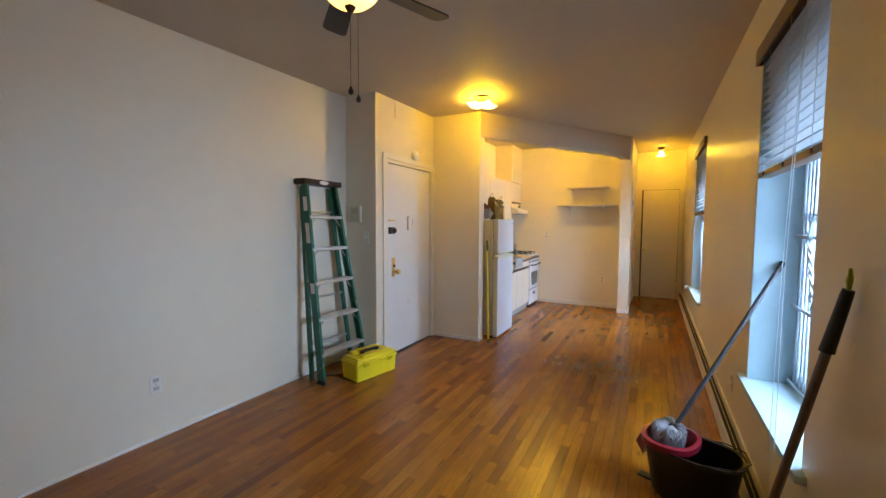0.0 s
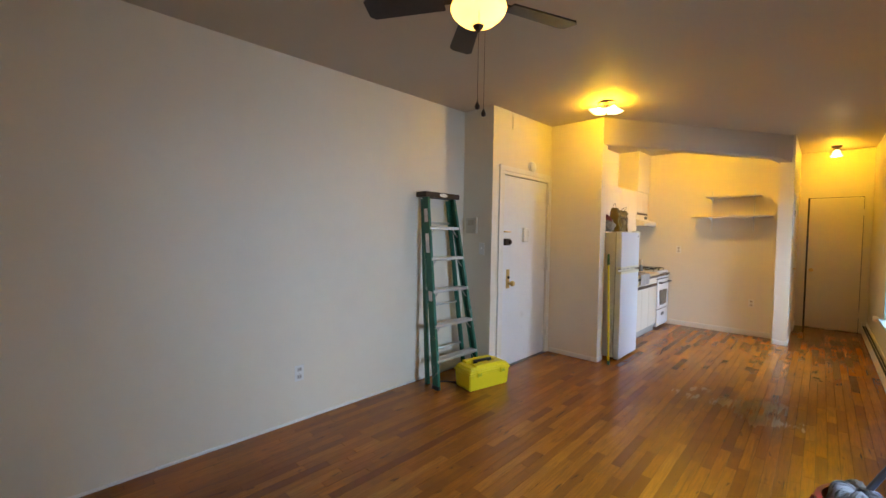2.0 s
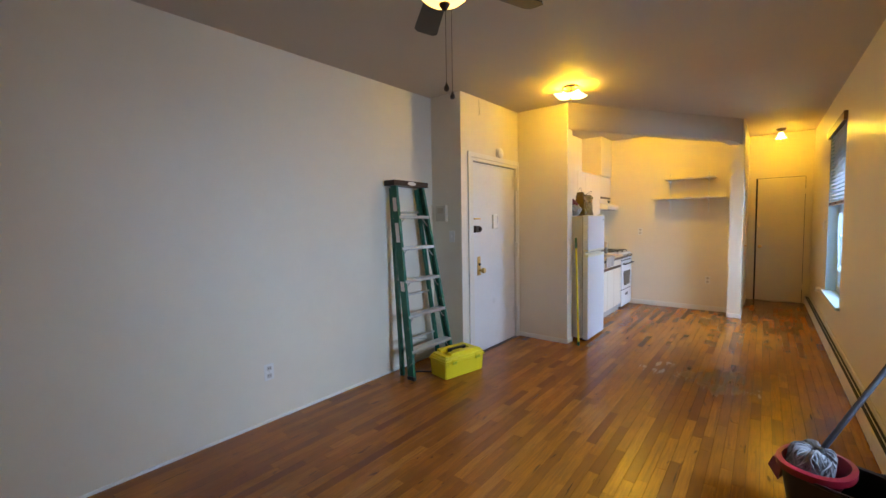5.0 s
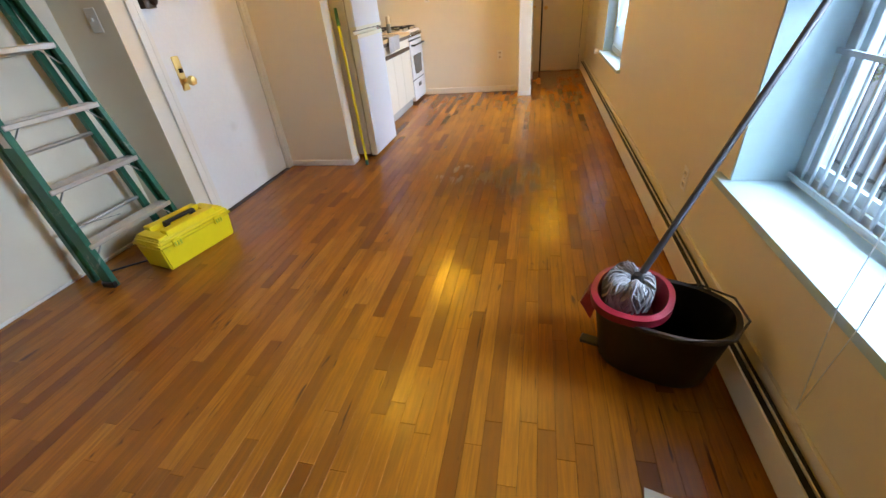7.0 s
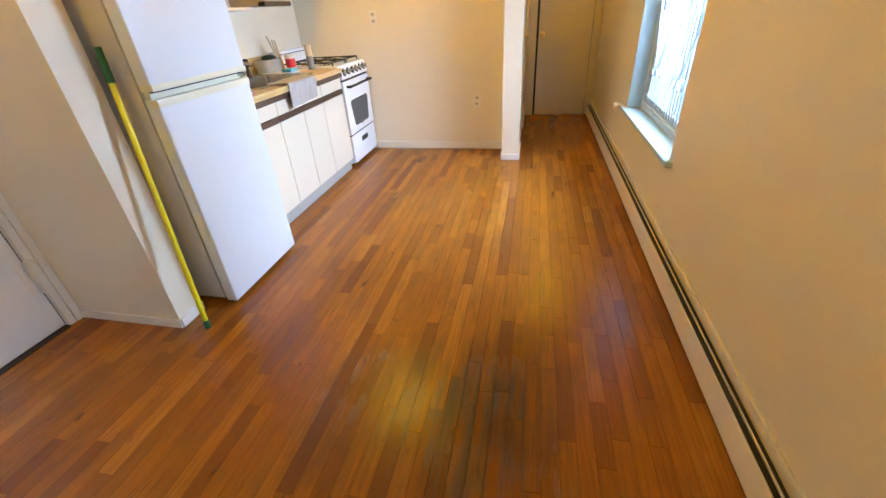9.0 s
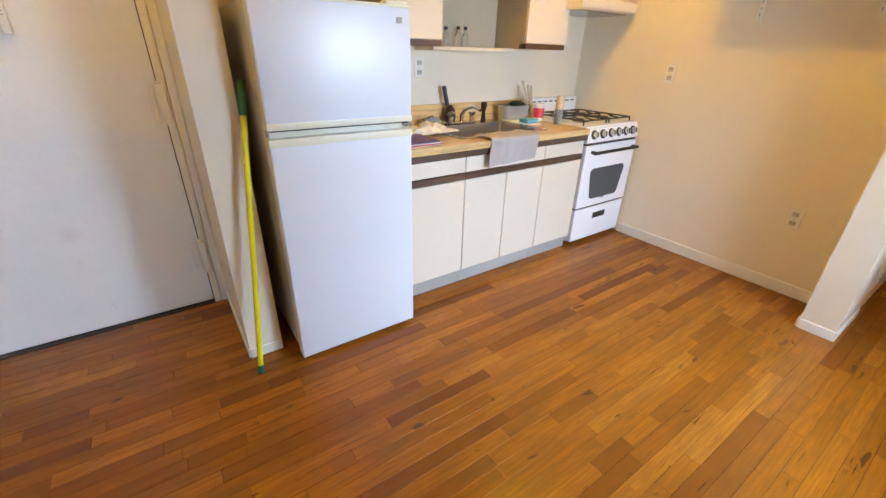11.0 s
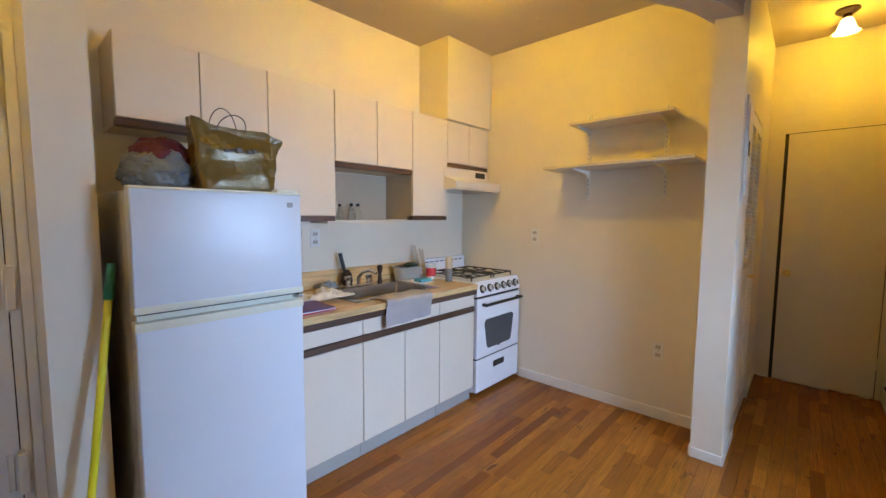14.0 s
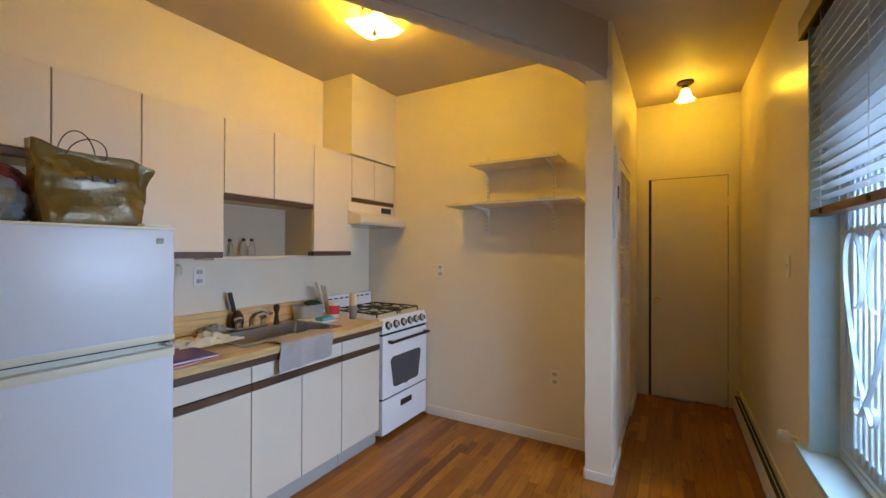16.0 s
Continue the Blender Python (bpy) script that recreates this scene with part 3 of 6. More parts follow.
for k in range(5):
    R = Matrix.Rotation(radians(-4 + 72 * k), 4, "Z") @ Matrix.Rotation(radians(12), 4, "X")

    def blade(u, v):
        w = 0.050 + 0.016 * u - (0.022 * ((u - 0.92) / 0.08) ** 2 if u > 0.92 else 0)
        return Vector((0.16 + 0.37 * u, (v - 0.5) * 2 * w, 0))
    bm = sheet(blade, 16, 4, 0.008)
    bm.transform(Matrix.Translation((0, 0, -0.178)) @ R)
    part("blade", bm, FANWOOD, t, local=True)
    bm = bmesh.new()
    box(bm, 0.08, 0.24, -0.018, 0.018, -0.012, -0.006)
    bm.transform(Matrix.Translation((0, 0, -0.172)) @ R)
    part("bracket", bm, BRONZE, t, local=True)
for dx, dy, l in ((0.055, -0.065, 0.445), (-0.02, 0.075, 0.43)):
    part("pull_chain", rod((dx, dy, -0.20), (dx, dy, -0.22 - l), 0.0011, 6), BRONZE, t, local=True)
    part("pull_knob", lathe([(0.002, -0.255 - l), (0.010, -0.25 - l), (0.012, -0.24 - l), (0.005, -0.225 - l), (0.002, -0.217 - l)], (dx, dy, 0), 12), FANWOOD, t, local=True)


# ---- windows ----
def window(n, w, depth, label):
    y0, y1, z0, z1 = w
    t = thing("window_%d" % n, (XR + depth, (y0 + y1) / 2, z0), label, "window", kind="structure")
    fx0, fx1, b = XR + depth, XR + depth + 0.07, 0.055
    bm = bmesh.new()
    for q in ((y0, y0 + b, z0, z1), (y1 - b, y1, z0, z1), (y0 + b, y1 - b, z0, z0 + b), (y0 + b, y1 - b, z1 - b, z1)):
        box(bm, fx0, fx1, q[0], q[1], q[2], q[3])
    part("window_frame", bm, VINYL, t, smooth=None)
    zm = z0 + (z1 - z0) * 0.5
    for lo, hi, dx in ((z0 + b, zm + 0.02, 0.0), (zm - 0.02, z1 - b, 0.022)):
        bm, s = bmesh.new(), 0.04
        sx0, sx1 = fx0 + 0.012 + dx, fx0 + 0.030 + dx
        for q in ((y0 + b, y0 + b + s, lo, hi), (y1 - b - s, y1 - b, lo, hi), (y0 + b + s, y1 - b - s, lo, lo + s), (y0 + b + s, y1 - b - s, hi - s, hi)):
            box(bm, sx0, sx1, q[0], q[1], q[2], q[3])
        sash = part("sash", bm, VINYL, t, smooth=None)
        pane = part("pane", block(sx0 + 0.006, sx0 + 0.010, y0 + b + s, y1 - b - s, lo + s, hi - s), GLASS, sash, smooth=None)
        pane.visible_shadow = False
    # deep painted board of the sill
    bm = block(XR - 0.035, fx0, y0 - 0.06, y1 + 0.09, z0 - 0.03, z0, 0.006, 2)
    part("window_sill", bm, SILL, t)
    # reveal linings in the sill's darkened pale blue
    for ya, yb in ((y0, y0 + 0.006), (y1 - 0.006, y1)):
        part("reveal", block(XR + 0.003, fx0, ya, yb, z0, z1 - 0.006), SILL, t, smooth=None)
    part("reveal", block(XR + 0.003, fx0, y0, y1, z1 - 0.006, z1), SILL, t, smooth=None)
    return t


def smooth_line(pts, n=5):
    """Points along a smooth curve through the given (y, z) points."""
    out = []
    for i in range(len(pts) - 1):
        p0, p1, p2, p3 = (pts[max(i - 1, 0)], pts[i], pts[i + 1], pts[min(i + 2, len(pts) - 1)])
        for k in range(n):
            f = k / n
            out.append(tuple(0.5 * (2 * b + (c - a) * f + (2 * a - 5 * b + 4 * c - d) * f * f + (3 * b - a - 3 * c + d) * f ** 3) for a, b, c, d in zip(p0, p1, p2, p3)))
    return out + [pts[-1]]


def flat_iron(line, x, deep, thick):
    """Flat strap iron bent along (y, z) points, its width lying across the wall."""
    bm, rings, m = bmesh.new(), [], len(line)
    for i in range(m):
        (ya, za), (yb, zb) = line[max(i - 1, 0)], line[min(i + 1, m - 1)]
        d = math.hypot(yb - ya, zb - za) or 1.0
        ny, nz = -(zb - za) / d * thick / 2, (yb - ya) / d * thick / 2
        y, z = line[i]
        rings.append([bm.verts.new(q) for q in ((x, y + ny, z + nz), (x + deep, y + ny, z + nz), (x + deep, y - ny, z - nz), (x, y - ny, z - nz))])
    for a, b in zip(rings, rings[1:]):
        for k in range(4):
            bm.faces.new((a[k], a[(k + 1) % 4], b[(k + 1) % 4], b[k]))
    bm.faces.new(rings[0])
    bm.faces.new(rings[-1][::-1])
    return bm


# one side of the iron heart, from its inner curl over the lobe down to the crossed tail
HEART = [(0.085, 0.395), (0.052, 0.42), (0.036, 0.49), (0.046, 0.58), (0.082, 0.655), (0.130, 0.682), (0.178, 0.65), (0.200, 0.57), (0.186, 0.46), (0.140, 0.31), (0.085, 0.185), (0.030, 0.095), (-0.030, 0.022), (-0.058, 0.004), (-0.082, 0.020), (-0.080, 0.056), (-0.058, 0.070)]


def grille(depth, w, rails, hearts, twisted, label):
    """White iron window bars: close upright bars, flat rails, strap-iron hearts and twisted rods."""
    y0, y1, z0, z1 = w
    t = thing("window_grille", (XR + depth, (y0 + y1) / 2, z0), label, "window bars", "window grilles")
    x = XR + depth - 0.048
    count = int((y1 - y0 - 0.12) / 0.052)
    for i in range(count + 1):
        y = y0 + 0.07 + (y1 - y0 - 0.14) * i / count
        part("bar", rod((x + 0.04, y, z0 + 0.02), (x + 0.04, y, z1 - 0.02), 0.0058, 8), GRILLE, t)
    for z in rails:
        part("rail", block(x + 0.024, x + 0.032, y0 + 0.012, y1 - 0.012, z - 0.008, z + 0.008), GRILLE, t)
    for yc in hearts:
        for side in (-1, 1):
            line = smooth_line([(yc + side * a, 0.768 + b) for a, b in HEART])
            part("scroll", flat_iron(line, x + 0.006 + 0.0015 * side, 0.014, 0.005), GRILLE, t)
            if not twisted:
                continue
            bm = bmesh.new()
            for k in (0, math.pi):
                tube(bm, [(x + 0.010 + 0.006 * math.cos(60 * f + k), yc + side * (0.215 - 0.16 * f / 0.5) + 0.006 * math.sin(60 * f + k), 1.37 - f) for f in [i * 0.0125 for i in range(41)]], 0.006, 5)
            part("twisted_rod", bm, GRILLE, t)
    return t


def blind(w, z_bottom, label):
    """Faux-wood blind drawn half up: valance, tilted slats, ladder cords and a bottom rail."""
    y0, y1, z0, z1 = w
    y0, y1 = y0 + 0.008, y1 - 0.008
    t = thing("window_blind", (XR + 0.02, (y0 + y1) / 2, z1), label, "blind", "window blinds")
    part("valance", block(XR - 0.030, XR - 0.016, y0 - 0.03, y1 + 0.03, z1 - 0.09, z1 - 0.005, 0.004, 2), VALANCE, t, "brown wood valance")
    for ye in (y0 - 0.03, y1 + 0.016):
        part("valance_return", block(XR - 0.018, XR, ye, ye + 0.014, z1 - 0.09, z1 - 0.005), VALANCE, t)
    part("headrail", block(XR + 0.006, XR + 0.058, y0, y1, z1 - 0.05, z1 - 0.008), VALANCE, t)
    z = z_bottom + 0.075
    while z < z1 - 0.06:
        def slat(u, v):
            a = (v - 0.5) * 0.050
            sag = 0.0025 * (1 - (2 * v - 1) ** 2)
            return Vector((XR + 0.032 + a * math.cos(radians(1)), y0 + (y1 - y0) * u, z - a * math.sin(radians(1)) + sag))
        part("slat", sheet(slat, 1, 4, 0.0028), BLIND, t)
        z += 0.0415
    part("bottom_rail", block(XR + 0.004, XR + 0.058, y0, y1, z_bottom, z_bottom + 0.032, 0.004, 2), VALANCE, t, "brown wood bottom rail")
    for c in (0.12, 0.5, 0.88):
        y = y0 + (y1 - y0) * c
        for x in (XR + 0.004, XR + 0.060):
            part("ladder_cord", rod((x, y, z_bottom + 0.03), (x, y, z1 - 0.05), 0.0012, 5), BLIND, t)
        part("cord_button", block(XR - 0.002, XR + 0.006, y - 0.012, y + 0.012, z_bottom + 0.006, z_bottom + 0.026, 0.003), BRONZE, t)
    return t


window(1, W1, 0.20, "deep double-hung window with white frame and painted sill")
window(2, W2, 0.10, "deep double-hung window with white frame beside the hall")
for w, x, z, h, gain, open_sky, turn, tilt in ((W1, 1.38, 1.42, 0.72, 1.2, 0.2, -0.18, 0.42), (W2, 1.28, 1.38, 0.62, 1.0, 0.6, -0.15, 0.36)):
    window_light(x, (w[0] + w[1]) / 2, z, w[1] - w[0] - 0.12, h, gain, open_sky, turn, tilt)

grille(0.20, W1, (W1[2] + 0.03, 0.97, 1.34, 1.78), (3.085,), True, "white iron window bars with twisted rods and scrolls")
grille(0.118, W2, (W2[2] + 0.03, 1.452, 1.86), (7.10, 6.62), False, "white iron window bars with strap-iron hearts and scrolls")
blind(W1, 1.655, "white slatted blind with brown rails, drawn half up")
blind(W2, 1.525, "white slatted blind with brown wood rails, half lowered")
t = solid("blind_cord", tube(bmesh.new(), [(XR - 0.02, W1[0] + 0.16, W1[3] - 0.1), (XR - 0.045, W1[0] + 0.15, 1.2), (XR - 0.05, W1[0] + 0.13, 0.55), (XR - 0.045, W1[0] + 0.16, 0.24), (XR - 0.05, W1[0] + 0.20, 0.55), (XR - 0.045, W1[0] + 0.19, 1.2), (XR - 0.02, W1[0] + 0.17, W1[3] - 0.1)], 0.0014, 5), BLIND, "thin looped pull cord hanging from the blind", "cord")

# ---- entrance door ----
t = thing("door_1", (DOOR_X, DY0, 0), "white steel entrance door with brass lockset, closed", "door", kind="structure")
cw = 0.05
bm = bmesh.new()
box(bm, DOOR_X - 0.11, DOOR_X + 0.012, DY0 - cw + 0.02, DY0, 0, DZ)
box(bm, DOOR_X - 0.11, DOOR_X + 0.012, DY1, DY1 + cw - 0.02, 0, DZ)
box(bm, DOOR_X - 0.11, DOOR_X + 0.012, DY0 - cw + 0.02, DY1 + cw - 0.02, DZ, DZ + 0.03)
part("door_frame", bm, TRIM, t, smooth=None)
part("door_leaf", block(DOOR_X - 0.055, DOOR_X - 0.012, DY0 + 0.016, DY1 - 0.004, 0.008, DZ - 0.006, 0.0015), DOORWHITE, t)
part("threshold", block(DOOR_X - 0.11, DOOR_X + 0.02, DY0, DY1, -0.01, 0.004, 0.001), BRONZE, t)
for z in (1.843, 1.064, 0.293):
    h = part("hinge", block(DOOR_X - 0.008, DOOR_X + 0.032, DY1 - 0.012, DY1 + 0.019, z - 0.085, z + 0.085, 0.008, 2), TRIM, t, "white painted butt hinge")
    part("hinge_leaf", block(DOOR_X - 0.012, DOOR_X - 0.004, DY1 - 0.042, DY1 - 0.022, z - 0.08, z + 0.08, 0.002), TRIM, h)
    for s in (-1, 1):
        part("hinge_pin", lathe([(0.004, 0), (0.011, 0.003), (0.011, 0.008), (0.004, 0.012)], (DOOR_X + 0.010, DY1 + 0.002, z + s * 0.085 - (0.012 if s < 0 else 0)), 10), TRIM, h)
part("hinge_gap", block(DOOR_X - 0.03, DOOR_X - 0.013, DY1 - 0.0035, DY1 - 0.0005, 0.012, DZ - 0.002), SHADOWGAP, t, "black strip for the shade in the door's crack", smooth=None)
part("head_gap", block(DOOR_X - 0.03, DOOR_X - 0.013, DY0 + 0.016, DY1 - 0.006, DZ - 0.0055, DZ - 0.0005), SHADOWGAP, t, "black strip for the shade above the door", smooth=None)
part("strike_edge", block(DOOR_X - 0.05, DOOR_X - 0.014, DY0 + 0.001, DY0 + 0.015, 0.02, 2.015), BRONZE, t, "worn metal edge guard", smooth=None)
e = part("escutcheon", block(DOOR_X - 0.012, DOOR_X - 0.006, DY0 + 0.09, DY0 + 0.15, 0.835, 1.035, 0.003), BRASS, t, "brass lock plate")
part("knob", lathe([(0.012, -0.006), (0.012, 0.02), (0.026, 0.032), (0.030, 0.048), (0.024, 0.062), (0.004, 0.066)], (DOOR_X, DY0 + 0.127, 0.89), 20, "x"), BRASS, t, "brass door knob")
part("thumb_turn", block(DOOR_X - 0.006, DOOR_X + 0.012, DY0 + 0.108, DY0 + 0.128, 0.94, 0.965, 0.003), BRONZE, e)
d = part("rim_lock", block(DOOR_X - 0.012, DOOR_X + 0.03, DY0 + 0.018, DY0 + 0.10, 1.29, 1.36, 0.006, 2), BRONZE, t, "dark surface deadbolt")
part("bolt_turn", lathe([(0.022, 0.028), (0.024, 0.04), (0.016, 0.05), (0.004, 0.052)], (DOOR_X, DY0 + 0.085, 1.325), 16, "x"), BRONZE, d)
part("latch_chain", block(DOOR_X - 0.012, DOOR_X + 0.004, DY0 + 0.03, DY0 + 0.15, 1.425, 1.438, 0.003), BRASS, t)
b = part("door_sign", block(DOOR_X - 0.012, DOOR_X + 0.012, 4.553, 4.632, 1.325, 1.478, 0.005), PLATE, t, "white plastic chime box")
part("backplate", block(DOOR_X - 0.012, DOOR_X + 0.006, 4.636, 4.662, 1.325, 1.478, 0.003), PLATE, b)
for i in range(6):
    part("grille_slot", block(DOOR_X + 0.005, DOOR_X + 0.0075, 4.641, 4.656, 1.385 + 0.012 * i, 1.390 + 0.012 * i), INKGREY, b, smooth=None)
bm = bmesh.new()
box(bm, DOOR_X + 0.002, DOOR_X + 0.016, DY0 - 0.085, DY0 - 0.035, 0, DZ + 0.085)
box(bm, DOOR_X + 0.002, DOOR_X + 0.016, DY1 + 0.035, NIB_Y0 - 0.002, 0, DZ + 0.085)
box(bm, DOOR_X + 0.002, DOOR_X + 0.016, DY0 - 0.035, DY1 + 0.035, DZ + 0.035, DZ + 0.085)
part("door_casing", bm, TRIM, t, smooth=None)
# Unseen solid block, added as a black backing to the closed door's cracks.
solid("door_backing", block(DOOR_X - 0.9, DOOR_X - 0.14, 4.1, 5.1, -0.02, 2.5), SHADOWGAP, "black block added unseen behind the entrance door", "landing", kind="structure", smooth=None)

# ---- hall door ----
HX0, HX1, HZD = -0.165, 0.455, 2.055
t = thing("door_2", (HX0, HALL_Y, 0), "plain cream flush door with a brass knob, closed", "door", kind="structure")
bm = bmesh.new()
for x0, x1 in ((HX0 - 0.075, HX0 - 0.004), (HX1 + 0.004, HX1 + 0.070)):
    box(bm, x0, x1, HALL_Y - 0.018, HALL_Y - 0.001, 0, HZD + 0.005)
box(bm, HX0 - 0.075, HX1 + 0.070, HALL_Y - 0.018, HALL_Y - 0.001, HZD + 0.005, HZD + 0.07)
part("door_casing", bm, HALLDOOR, t, smooth=None)
part("door_gap", block(HX0 - 0.004, HX1 + 0.004, HALL_Y - 0.010, HALL_Y - 0.001, 0.002, HZD + 0.005), SHADOWGAP, t, smooth=None)
part("door_leaf", block(HX0 + 0.020, HX1 - 0.002, HALL_Y - 0.034, HALL_Y - 0.011, 0.008, HZD - 0.003, 0.003), HALLDOOR, t)
part("knob", lathe([(0.026, 0.0), (0.027, 0.004), (0.012, 0.008), (0.012, 0.026), (0.026, 0.036), (0.029, 0.05), (0.02, 0.062), (0.003, 0.065)], (0, 0, 0), 20, "y"), BRASS, t, "brass knob", local=True).matrix_local = pose(0.068, -0.034, 0.92, 180, 0, 0)
for z in (1.82, 0.28):
    part("hinge", rod((HX1 + 0.002, HALL_Y - 0.038, z - 0.045), (HX1 + 0.002, HALL_Y - 0.038, z + 0.045), 0.007, 10), HALLDOOR, t)

# ---- louvred closet door and breaker panel in the hall ----
t = thing("door_3", (PIL_X1, CL0, 0), "white louvred bifold closet door with small knob", "door", kind="structure")
mid = (CL0 + CL1) / 2
for a, b in ((CL0 + 0.008, mid - 0.003), (mid + 0.003, CL1 - 0.008)):
    bm = bmesh.new()
    for y0, y1, z0, z1 in ((a, a + 0.045, 0.012, CLZ - 0.01), (b - 0.045, b, 0.012, CLZ - 0.01), (a + 0.045, b - 0.045, 0.012, 0.12), (a + 0.045, b - 0.045, 0.98, 1.05), (a + 0.045, b - 0.045, CLZ - 0.08, CLZ - 0.01)):
        box(bm, PIL_X1 - 0.028, PIL_X1 - 0.002, y0, y1, z0, z1)
    leaf = part("leaf", bm, TRIM, t, smooth=None)
    for z in [0.14 + 0.03 * i for i in range(60)]:
        if z > CLZ - 0.1 or 0.96 < z < 1.06:
            continue
        bm = bmesh.new()
        box(bm, -0.013, 0.013, a + 0.045, b - 0.045, -0.003, 0.003)
        bm.transform(pose(PIL_X1 - 0.014, 0, z, 0, 38, 0))
        part("louvre", bm, TRIM, leaf, smooth=None)
part("knob", lathe([(0.008, -0.002), (0.008, 0.014), (0.014, 0.02), (0.014, 0.028), (0.004, 0.032)], (PIL_X1, mid - 0.03, 0.98), 14, "x"), BRASS, t)
t = thing("breaker_panel", (PIL_X1, 7.75, 1.47), "white metal breaker panel with a black latch", "electrical panel")
part("panel_cover", block(PIL_X1 + 0.001, PIL_X1 + 0.010, 7.75, 7.99, 1.45, 2.02, 0.003), PLATE, t)
part("panel_door", block(PIL_X1 + 0.010, PIL_X1 + 0.016, 7.775, 7.965, 1.49, 1.98, 0.003), TRIM, t)
part("latch", block(PIL_X1 + 0.016, PIL_X1 + 0.021, 7.79, 7.815, 1.70, 1.78, 0.002), BLACK, t)

# ---- baseboards ----
def board(pts_a, pts_b, h=0.075, th=0.014, side=1):
    (x0, y0), (x1, y1) = pts_a, pts_b
    if abs(x0 - x1) < 1e-6:
        bm = block(min(x0, x0 + side * th), max(x0, x0 + side * th), min(y0, y1), max(y0, y1), 0, h, 0.004, 2)
    else:
        bm = block(min(x0, x1), max(x0, x1), min(y0, y0 + side * th), max(y0, y0 + side * th), 0, h, 0.004, 2)
    return solid("baseboard", bm, TRIM, "low white painted baseboard along the wall", "baseboard", kind="structure")


board((-1.77, KY), (PIL_X0, KY), side=-1)
board((DOOR_X + 0.016, NIB_Y0), (NIB_X, NIB_Y0), 0.05, 0.008, side=-1)
board((NIB_X, NIB_Y0 + 0.002), (NIB_X, NIB_Y1), 0.05, 0.008, side=1)
board((PIL_X0, PIL_Y), (PIL_X1, PIL_Y), 0.055, 0.010, side=-1)
board((PIL_X1, PIL_Y - 0.008), (PIL_X1, CL0), 0.055, 0.010, side=1)
board((PIL_X0, PIL_Y), (PIL_X0, KY - 0.016), 0.055, 0.010, side=-1)
board((PIL_X1, CL1), (PIL_X1, HALL_Y), 0.075, 0.012, side=1)
board((XL, YB), (XL, COL_Y), 0.018, 0.010, side=1)

# ---- baseboard heater along the window wall ----
t = thing("baseboard_heater", (XR, YB, 0), "long cream baseboard heater with a dark open slot", "heater")
hy0, hy1 = YB + 0.02, HALL_Y - 0.02
part("back_plate", block(XR - 0.012, XR - 0.001, hy0, hy1, 0.006, 0.165), HEATER, t, smooth=None)
part("front_panel", block(XR - 0.062, XR - 0.055, hy0, hy1, 0.012, 0.128, 0.002), HEATER, t)
# Black fill just under the panel's top, in place of the slot's shade.
part("slot_shade_fill", block(XR - 0.054, XR - 0.013, hy0, hy1, 0.015, 0.121), SHADOWGAP, t, smooth=None)
bm = bmesh.new()
box(bm, -0.0016, 0.0016, hy0, hy1, -0.010, 0.010)
bm.transform(pose(XR - 0.035, 0, 0.130, 0, -18, 0))
part("damper", bm, HEATER, t, smooth=None)
for y in (4.1, 6.1, 8.0):
    part("joint_cover", block(XR - 0.064, XR - 0.058, y, y + 0.035, 0.010, 0.130, 0.002), HEATER, t)
for y in (hy0, hy1 - 0.03):
    part("end_cap", block(XR - 0.062, XR - 0.002, y, y + 0.03, 0.004, 0.17, 0.004), HEATER, t)


# ---- plates on the walls ----
def outlet(at, face, label, w=0.07, h=0.115, face_mat=None):
    """A duplex outlet; face is the wall's outward side: 'x', '-x' or '-y'."""
    t = thing("wall_outlet", at, label, "outlet", "wall outlets")
    parts = [("cover_plate", block(-w / 2, w / 2, 0.001, 0.006, -h / 2, h / 2, 0.002), PLATE)]
    for s in (-1, 1):
        parts.append(("receptacle", block(-0.017, 0.017, 0.006, 0.009, s * 0.027 - 0.014, s * 0.027 + 0.014, 0.003), face_mat or PLUGFACE))
        for dx in (-0.007, 0.007):
            parts.append(("slot", block(dx - 0.0015, dx + 0.0015, 0.0085, 0.0098, s * 0.027 - 0.004, s * 0.027 + 0.007), BLACK))
    parts.append(("screw", rod((0, 0.005, 0), (0, 0.0075, 0), 0.003, 8), STEEL))
    ang = {"x": -90, "-x": 90, "-y": 180}[face]
    for n, bm, m in parts:
        part(n, bm, m, t, local=True)
    t.rotation_euler = (0, 0, radians(ang))
    return t


outlet((XL, 2.15, 0.36), "x", "white duplex outlet low on the wall")
outlet((-1.645, KY, 1.21), "-y", "white duplex outlet above stove height")
outlet((-0.695, KY, 0.468), "-y", "white duplex outlet low on the kitchen wall")
outlet((KX, 6.46, 1.215), "x", "white outlet above the worktop backsplash")
outlet((XR, 3.995, 0.357), "-x", "painted-over outlet above the heater", face_mat=HEATER)


def switch(at, face, label):
    t = thing("light_switch", at, label, "light switch", "light switches")
    part("cover_plate", block(-0.035, 0.035, 0.001, 0.006, -0.058, 0.058, 0.002), PLATE, t, local=True)
    bm = block(-0.005, 0.005, 0.004, 0.016, -0.004, 0.012, 0.001)
    part("toggle", bm, PLATE, t, local=True)
    t.rotation_euler = (0, 0, radians({"-x": 90, "-y": 180}[face]))


